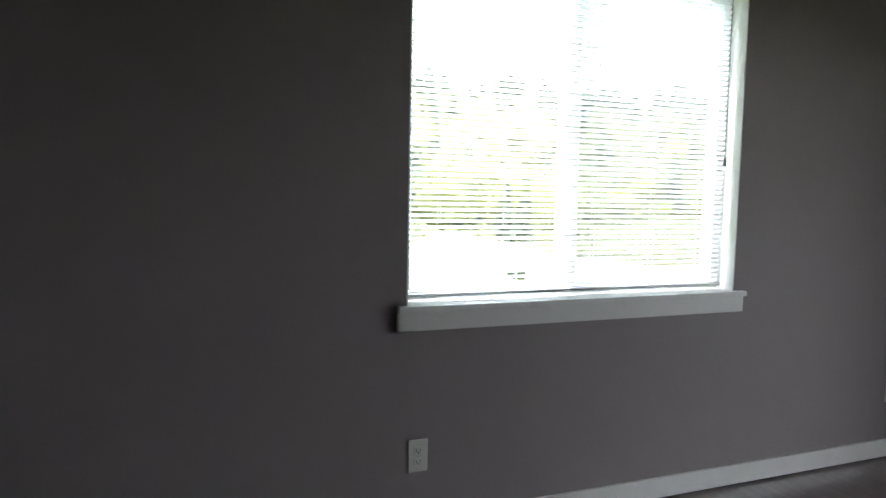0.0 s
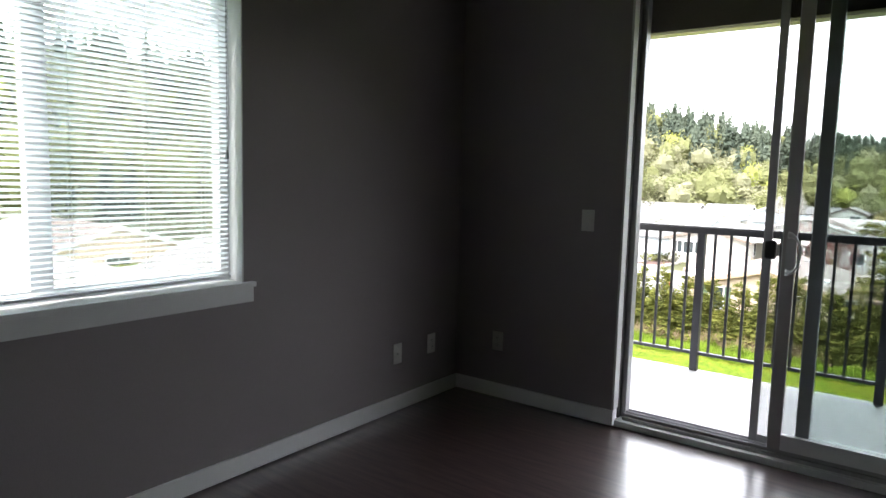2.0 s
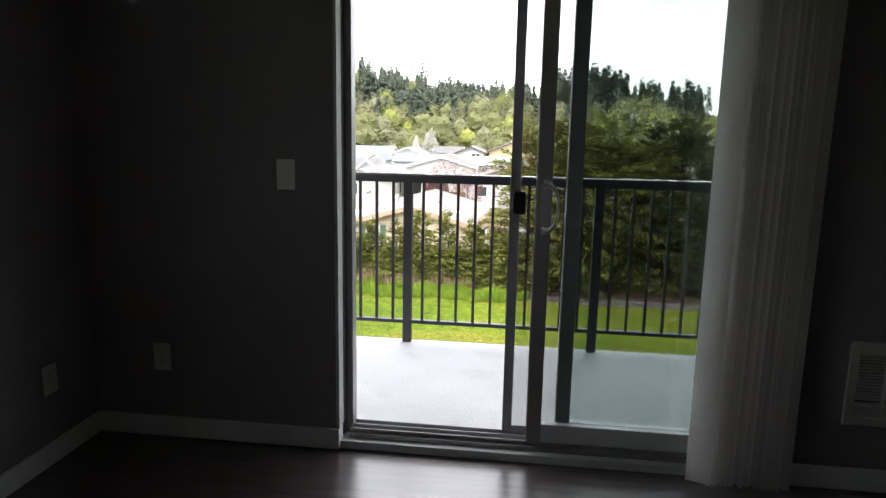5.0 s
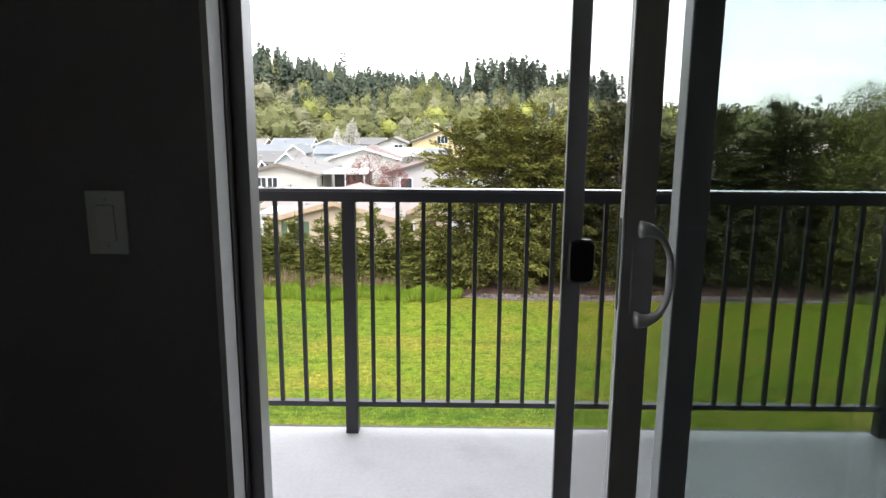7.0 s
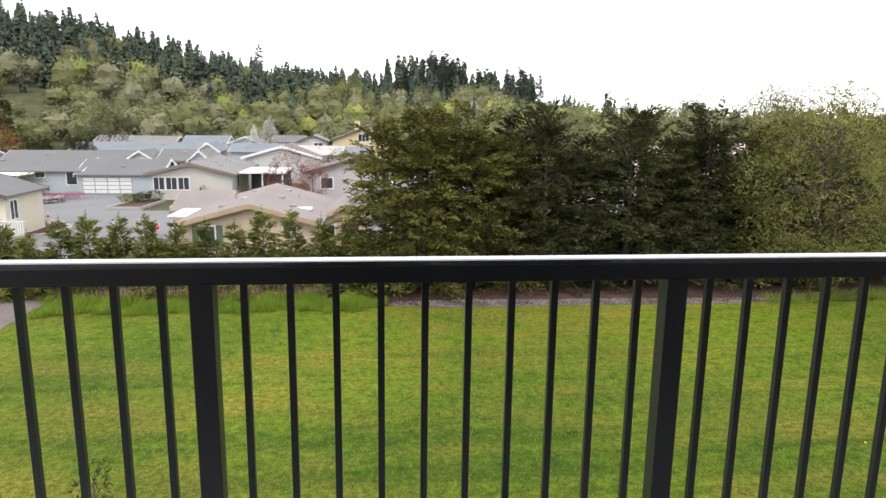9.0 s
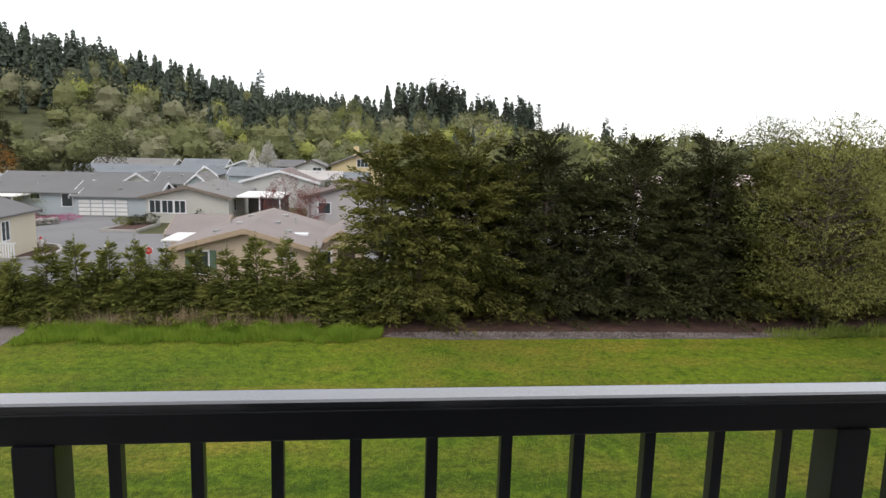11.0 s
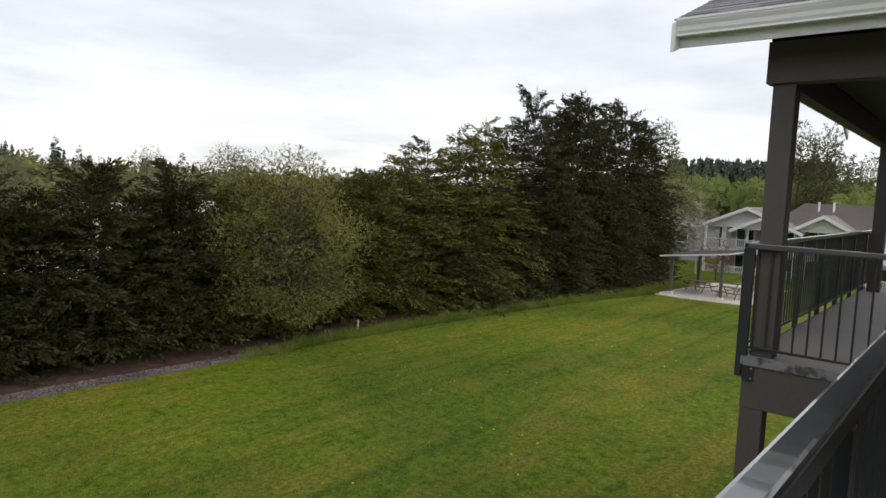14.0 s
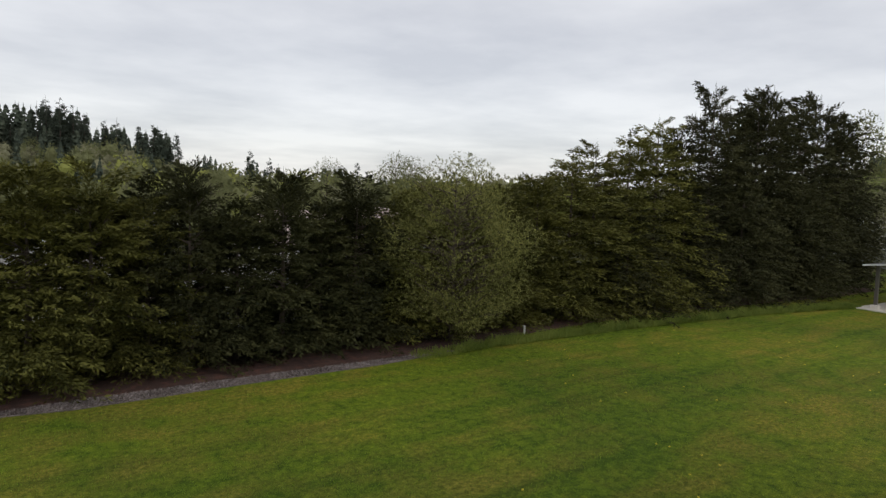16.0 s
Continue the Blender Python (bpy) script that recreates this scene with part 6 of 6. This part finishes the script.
for x, y, h in ((-16.3, 44.6, 1.15),):
    e = base("path_lamp", (x, y, PARK), "dark garden lamp post with a pale glass head", "street lamp")
    bm = bmesh.new()
    tube_into(bm, (0, 0, 0), (0, 0, h), 0.05, sides=8)
    part("post", bm, rail_paint, e)
    bm = bmesh.new()
    tube_into(bm, (0, 0, h), (0, 0, h + 0.22), 0.07, 0.11, sides=10)
    part("lamp_glass", bm, plate_white, e)
    bm = bmesh.new()
    tube_into(bm, (0, 0, h + 0.221), (0, 0, h + 0.32), 0.15, 0.02, sides=10)
    part("lamp_cap", bm, rail_paint, e)
e = base("hydrant", (-23.3, 51.2, PARK + 0.09), "white fire hydrant with a red top on the earth island", "fire hydrant")
bm = bmesh.new()
tube_into(bm, (0, 0, 0), (0, 0, 0.55), 0.13, 0.12, sides=12)
tube_into(bm, (-0.2, 0, 0.38), (0.2, 0, 0.38), 0.07, sides=10)
part("barrel", bm, plate_white, e)
bm = bmesh.new()
tube_into(bm, (0, 0, 0.551), (0, 0, 0.72), 0.14, 0.05, sides=12)
part("bonnet", bm, mat("hydrant_red", (0.5, 0.04, 0.03), 0.5), e)

# ---- shrubs and flowers of the street, stones ----
shrub("box_shrub", -21.0, 64.3, 0.9, 0.9, yew, "clipped dark green shrub in a raised bed")
shrub("box_shrub", -19.9, 64.8, 0.8, 1.1, yew, "clipped dark green shrub in a raised bed")
shrub("box_shrub", -22.0, 63.9, 0.8, 0.8, young, "yellow-green clipped shrub in a raised bed")
shrub("box_shrub", -16.4, 65.2, 0.8, 0.9, far_green, "grey-green shrub below the sunroom windows")
shrub("yellow_shrub", -14.6, 64.6, 1.3, 1.5, blossom, "pale yellow flowering shrub by the drive")
shrub("pointed_shrub", -15.8, 66.3, 0.45, 1.3, yew, "small dark pointed evergreen at the house wall")
shrub("yard_tree", -32.4, 68.5, 1.7, 2.5, young, "green rhododendron before the porch")
shrub("red_shrub", -31.6, 66.5, 0.9, 1.1, red_leaf, "red-leaved shrub among the stones")
shrub("orange_shrub", -32.6, 64.8, 0.8, 0.8, rust_leaf, "orange flowering shrub among the stones")
for x, y in ((-30.4, 65.6), (-29.2, 66.8), (-31.3, 64.4), (-28.4, 67.8)):
    shrub("heather", x, y, 1.2, 0.55, pink_bloom, "low mound of pink heather", 350)
stone = mat("garden_stone", (0.26, 0.24, 0.22), 0.9, grain=0.1, per=0.3, bump=0.5)
wall_e = base("stone_border", (-31, 62, PARK), "rough stone retaining border round the flower bed", "wall")
bm = bmesh.new()
bmesh.ops.create_icosphere(bm, subdivisions=1, radius=0.3)
for v in bm.verts:
    v.co *= 1 + 0.25 * noise.noise(v.co * 7)
ST = bpy.data.meshes.new("stone")
bm.to_mesh(ST)
bm.free()
ST.materials.append(stone)
for i in range(46):
    k = i / 22
    x = -3.2 + (i % 23) * 0.27
    piece("stone", ST, wall_e, (x, (0.6 if x < 0 else 0.6 + x * 0.9) + random.uniform(-0.1, 0.1), 0.15 + 0.3 * (i // 23)), Matrix.Rotation(random.uniform(0, 6), 4, "Z"), (random.uniform(0.7, 1.2), random.uniform(0.7, 1.1), random.uniform(0.5, 0.8)))
# clipped arborvitae rows
for x in (-44.2, -43.1, -42.2, -41.4, -47.4, -48.4, -49.4, -50.4):
    shrub("arborvitae", x, 105, 0.65, 4.9, yew, "tall clipped column of dark arborvitae", 500, 0.3)
for x, w, h in ((-40.3, 0.8, 3.2), (-39.2, 0.5, 2.2), (-3.8, 1.1, 2.6)):
    shrub("arborvitae", x, 104, w, h, yew, "dark rounded evergreen between the houses", 400, 0.25)
shrub("lawn_sapling", -3.95, 9.9, 0.28, 1.15, spruce, "thin dark sapling standing in the lawn", 90, 0.10, LAWN)

# ---- the picnic place ----
shel = base("picnic_shelter", (48.0, 15.6, LAWN + 0.06), "open timber picnic shelter with a thin low-pitched roof", "shelter")
bm = bmesh.new()
vs = [(-3.2, -1.4, 3.06), (3.2, -1.4, 3.06), (3.2, 3.1, 2.55), (-3.2, 3.1, 2.55)]
lo = [bm.verts.new(v) for v in vs]
hi = [bm.verts.new((v[0], v[1], v[2] + 0.09)) for v in vs]
bm.faces.new(lo), bm.faces.new(hi)
for i in range(4):
    bm.faces.new((lo[i], lo[(i + 1) % 4], hi[(i + 1) % 4], hi[i]))
bmesh.ops.recalc_face_normals(bm, faces=list(bm.faces))
part("roof_edge", bm, white_trim, shel)
bm = bmesh.new()
hi = [bm.verts.new((v[0] * 0.985, v[1] * 0.985, v[2] + 0.10)) for v in vs]
bm.faces.new(hi)
bmesh.ops.solidify(bm, geom=list(bm.faces), thickness=-0.02)
part("roof", bm, r_dark, shel)
for xx in (-2.7, 2.7):
    for yy, top in ((-0.9, 2.98), (2.4, 2.6)):
        block("post", (xx - 0.09, yy - 0.09, 0), (xx + 0.09, yy + 0.09, top), brown_wood, shel, 0.01)
        block("post_footing", (xx - 0.2, yy - 0.2, 0), (xx + 0.2, yy + 0.2, 0.22), concrete, shel, 0.02)
picnic_wood = mat("weathered_table_wood", (0.26, 0.20, 0.16), 0.8, grain=0.1, grain_scale=12, per=0.2)


def picnic_table(x, y, turn):
    e = base("picnic_table", (x, y, LAWN + 0.06), "weathered brown picnic table with benches on a concrete slab", "picnic table", "picnic tables on the slab", turn=turn)
    for i in range(5):
        block("table_board", (-0.9, -0.36 + i * 0.145, 0.72), (0.9, -0.225 + i * 0.145, 0.76), picnic_wood, e, 0.004)
    for s in (-1, 1):
        for i in range(2):
            block("bench_board", (-0.9, s * 0.72 - 0.14 + i * 0.145, 0.42), (0.9, s * 0.72 - 0.005 + i * 0.145, 0.46), picnic_wood, e, 0.004)
    for xx in (-0.65, 0.65):
        for s in (-1, 1):
            bm = bmesh.new()
            box_into(bm, (-0.02, -0.045, -0.44), (0.02, 0.045, 0.44), bevel=0.004)
            o = part("leg", bm, picnic_wood, e)
            o.matrix_basis = Matrix.Translation((xx, s * 0.42, 0.36)) @ Matrix.Rotation(radians(s * 33), 4, "X")
        block("bearer", (xx - 0.06, -0.86, 0.36), (xx - 0.021, 0.86, 0.419), picnic_wood, e, 0.004)
        block("bearer", (xx - 0.06, -0.36, 0.66), (xx - 0.021, 0.36, 0.719), picnic_wood, e, 0.004)


picnic_table(48.6, 17.2, 75)
picnic_table(47.2, 14.6, 75)
picnic_table(49.6, 14.2, 70)

# ---- the far block of flats ----
flats = base("apartment_building", (66, 12, LAWN - 0.5), "white two-storey block of flats with gables and railed balconies", "building")
FX, FZ = 66.0, LAWN - 0.5
white_siding = paint("white_flats", (0.82, 0.82, 0.82))
# darker copy of the white siding: balcony recess shade put into the colour
shaded_siding = paint("shaded_flats", (0.42, 0.43, 0.44))


def fblock(name, lo, hi, m, bevel=0.0, label=""):
    return rel(flats, block(name, lo, hi, m, None, bevel, label=label))


fblock("wall", (66.0, -6, FZ - 0.2), (78, 14.0, -0.72), white_siding)
fblock("wall", (67.6, 14.0, FZ - 0.2), (78, 21.3, -0.72), shaded_siding)
fblock("wall", (66.0, 14.001, FZ - 0.2), (67.599, 14.4, -0.72), white_siding)
fblock("wall", (66.0, 20.9, FZ - 0.2), (67.599, 21.3, -0.72), white_siding)
fblock("wall", (66.02, 18.0, FZ - 0.2), (66.5, 22.9, -4.9), shaded_siding)


def gable(xf, ya, yb, ze, zp, over=0.5):
    mid = (ya + yb) / 2
    bm = bmesh.new()
    q = [bm.verts.new((xf, ya, ze)), bm.verts.new((xf, yb, ze)), bm.verts.new((xf, mid, zp))]
    q2 = [bm.verts.new((xf + 6, v.co.y, v.co.z)) for v in q]
    bm.faces.new(q), bm.faces.new(q2)
    for i in range(3):
        bm.faces.new((q[i], q[(i + 1) % 3], q2[(i + 1) % 3], q2[i]))
    bmesh.ops.recalc_face_normals(bm, faces=list(bm.faces))
    rel(flats, part("gable", bm, white_siding))
    for s, ye in ((-1, ya), (1, yb)):
        k = (zp - ze) / abs(ye - mid)
        a, b = Vector((0, mid, zp + 0.05)), Vector((0, ye + s * over, ze - k * over + 0.05))
        for nm, m, x0, x1, t in (("roof", r_brown, xf - 0.7, xf + 7, 0.12), ("fascia", white_trim, xf - 0.76, xf - 0.702, 0.3)):
            bm = bmesh.new()
            v = [bm.verts.new((xx, p.y, p.z + dz)) for xx in (x0, x1) for p, dz in ((a, 0.13 - t), (b, 0.13 - t), (b, 0.13), (a, 0.13))]
            bm.faces.new(v[:4]), bm.faces.new(v[4:])
            for i in range(4):
                bm.faces.new((v[i], v[(i + 1) % 4], v[4 + (i + 1) % 4], v[4 + i]))
            bmesh.ops.recalc_face_normals(bm, faces=list(bm.faces))
            rel(flats, part(nm, bm, m))


gable(65.4, 14.8, 22.9, -0.75, 1.0)
gable(64.2, 14.4, 19.4, -0.85, 0.30)
gable(64.6, 10.1, 15.0, -0.75, 0.60)
gable(65.4, 2.5, 9.5, -0.75, 1.2)
bm = bmesh.new()
v = [bm.verts.new(p) for p in ((65.6, -7, -0.72), (65.6, 17.5, -0.72), (71, 15.5, 1.75), (71, -7, 1.75))]
bm.faces.new(v)
v = [bm.verts.new(p) for p in ((78.4, -7, -0.72), (78.4, 17.5, -0.72), (71, 15.5, 1.74), (71, -7, 1.74))]
bm.faces.new(v)
bmesh.ops.solidify(bm, geom=list(bm.faces), thickness=-0.12)
rel(flats, part("roof", bm, r_brown))
for yy in (14.0, 12.8, 9.0, 5.0):
    bm = bmesh.new()
    tube_into(bm, (69.5, yy, 1.0), (69.5, yy, 1.9), 0.09, sides=8)
    rel(flats, part("flue", bm, gutter_paint))
for zf in (-2.85, -5.35):
    for ya, yb in ((14.6, 22.4), (3.0, 9.2)):
        fblock("balcony_floor", (64.4, ya, zf - 0.2), (65.99 if ya < 9 else 67.59, yb, zf), white_trim)
        fblock("balcony_rail", (64.4, ya, zf + 0.98), (64.46, yb, zf + 1.06), white_trim)
        n = int((yb - ya) / 0.16)
        me = None
        for i in range(n):
            o = fblock("rail_picket", (64.41, ya + i * 0.16, zf + 0.08), (64.45, ya + 0.05 + i * 0.16, zf + 0.98), white_trim) if me is None else None
            if o:
                me = o.data
            else:
                o = new("rail_picket", me)
                o.location.y = i * 0.16
                rel(flats, o)
        for yy in (ya, (ya + yb) / 2, yb - 0.2):
            fblock("column", (64.42, yy, zf), (64.6, yy + 0.18, zf + 2.1), white_trim)
for yy, zz, w in ((16.6, -1.85, 2.4), (19.6, -1.85, 1.5), (16.6, -4.3, 2.4), (19.6, -4.3, 1.5), (13.2, -1.6, 2.4), (13.2, -4.2, 1.6), (6, -1.8, 1.9), (8.5, -4.3, 1.5), (10.6, -4.3, 0.9)):
    e = new("window")
    e.matrix_basis = pose(67.59 if yy > 14.5 else 65.99, yy, zz, 0, 0, -90)
    rel(flats, e)
    blocks("window_frame", [((-w / 2 - 0.1, -0.08, -0.8), (-w / 2, 0, 0.8)), ((w / 2, -0.08, -0.8), (w / 2 + 0.1, 0, 0.8)), ((-w / 2, -0.08, -0.9), (w / 2, 0, -0.8)), ((-w / 2, -0.08, 0.8), (w / 2, 0, 0.9)), ((-0.04, -0.07, -0.8), (0.04, 0, 0.8))], white_trim, e)
    block("pane", (-w / 2, -0.02, -0.8), (w / 2, -0.01, 0.8), glass_house, e)
house("house", "grey house half hidden behind the spruces", 74, 82, 26.5, 36, LAWN, -1.3, -0.2, "x", paint("dim_grey", (0.3, 0.32, 0.33)), r_dark, white_trim, 0.3, 0, [("-x", 28, -2.4, 1.2, 1.2, 1)])

for x, y, h, w in ((58, 20.6, 6.6, 0.8), (60.5, 21.6, 7.5, 0.7), (63, 24.6, 8.0, 0.8)):
    e = tree_proto("bare_birch", round_crown(h, 1.5 * w, 2.0, 260, 0.2, 2), limb_trunk(h, 0.07, 46, 1.4, start=0.2), far_dull, pale_bark, "pale-barked birch still almost bare")
    e.matrix_basis = pose(x, y, LAWN)
for x, y, top, w, leaf in ((64, 27.5, 8.6, 0.6, far_green), (91, 20.5, 10.9, 0.42, far_green), (90, 17.5, 10.3, 0.40, far_green), (120, 19.3, 9.9, 0.9, far_fir), (98, 14, 7.6, 0.4, far_dull), (60, 24, 3.0, 0.8, far_dull), (57.5, 18.9, -1.5, 0.9, red_leaf)):
    lone("park_tree", x, y, top, w, "fir" if leaf is far_fir else "round", leaf, "tree behind the picnic place")
pl2 = []
for _ in range(64):
    az = RNG.uniform(66, 94)
    d = RNG.uniform(88, 150)
    x, y = d * math.sin(radians(az)), d * math.cos(radians(az))
    pl2.append((x, y, LAWN - 0.3, 8.2 + d * RNG.uniform(0.012, 0.034), RNG.uniform(0.85, 1.2)))
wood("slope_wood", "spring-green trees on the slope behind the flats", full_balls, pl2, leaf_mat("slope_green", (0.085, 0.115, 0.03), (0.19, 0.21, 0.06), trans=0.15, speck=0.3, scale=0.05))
pl3 = []
for _ in range(170):
    az = RNG.uniform(68, 80)
    d = RNG.uniform(255, 330)
    pl3.append((d * math.sin(radians(az)), d * math.cos(radians(az)), 4, d * RNG.uniform(0.048, 0.056), 1.0))
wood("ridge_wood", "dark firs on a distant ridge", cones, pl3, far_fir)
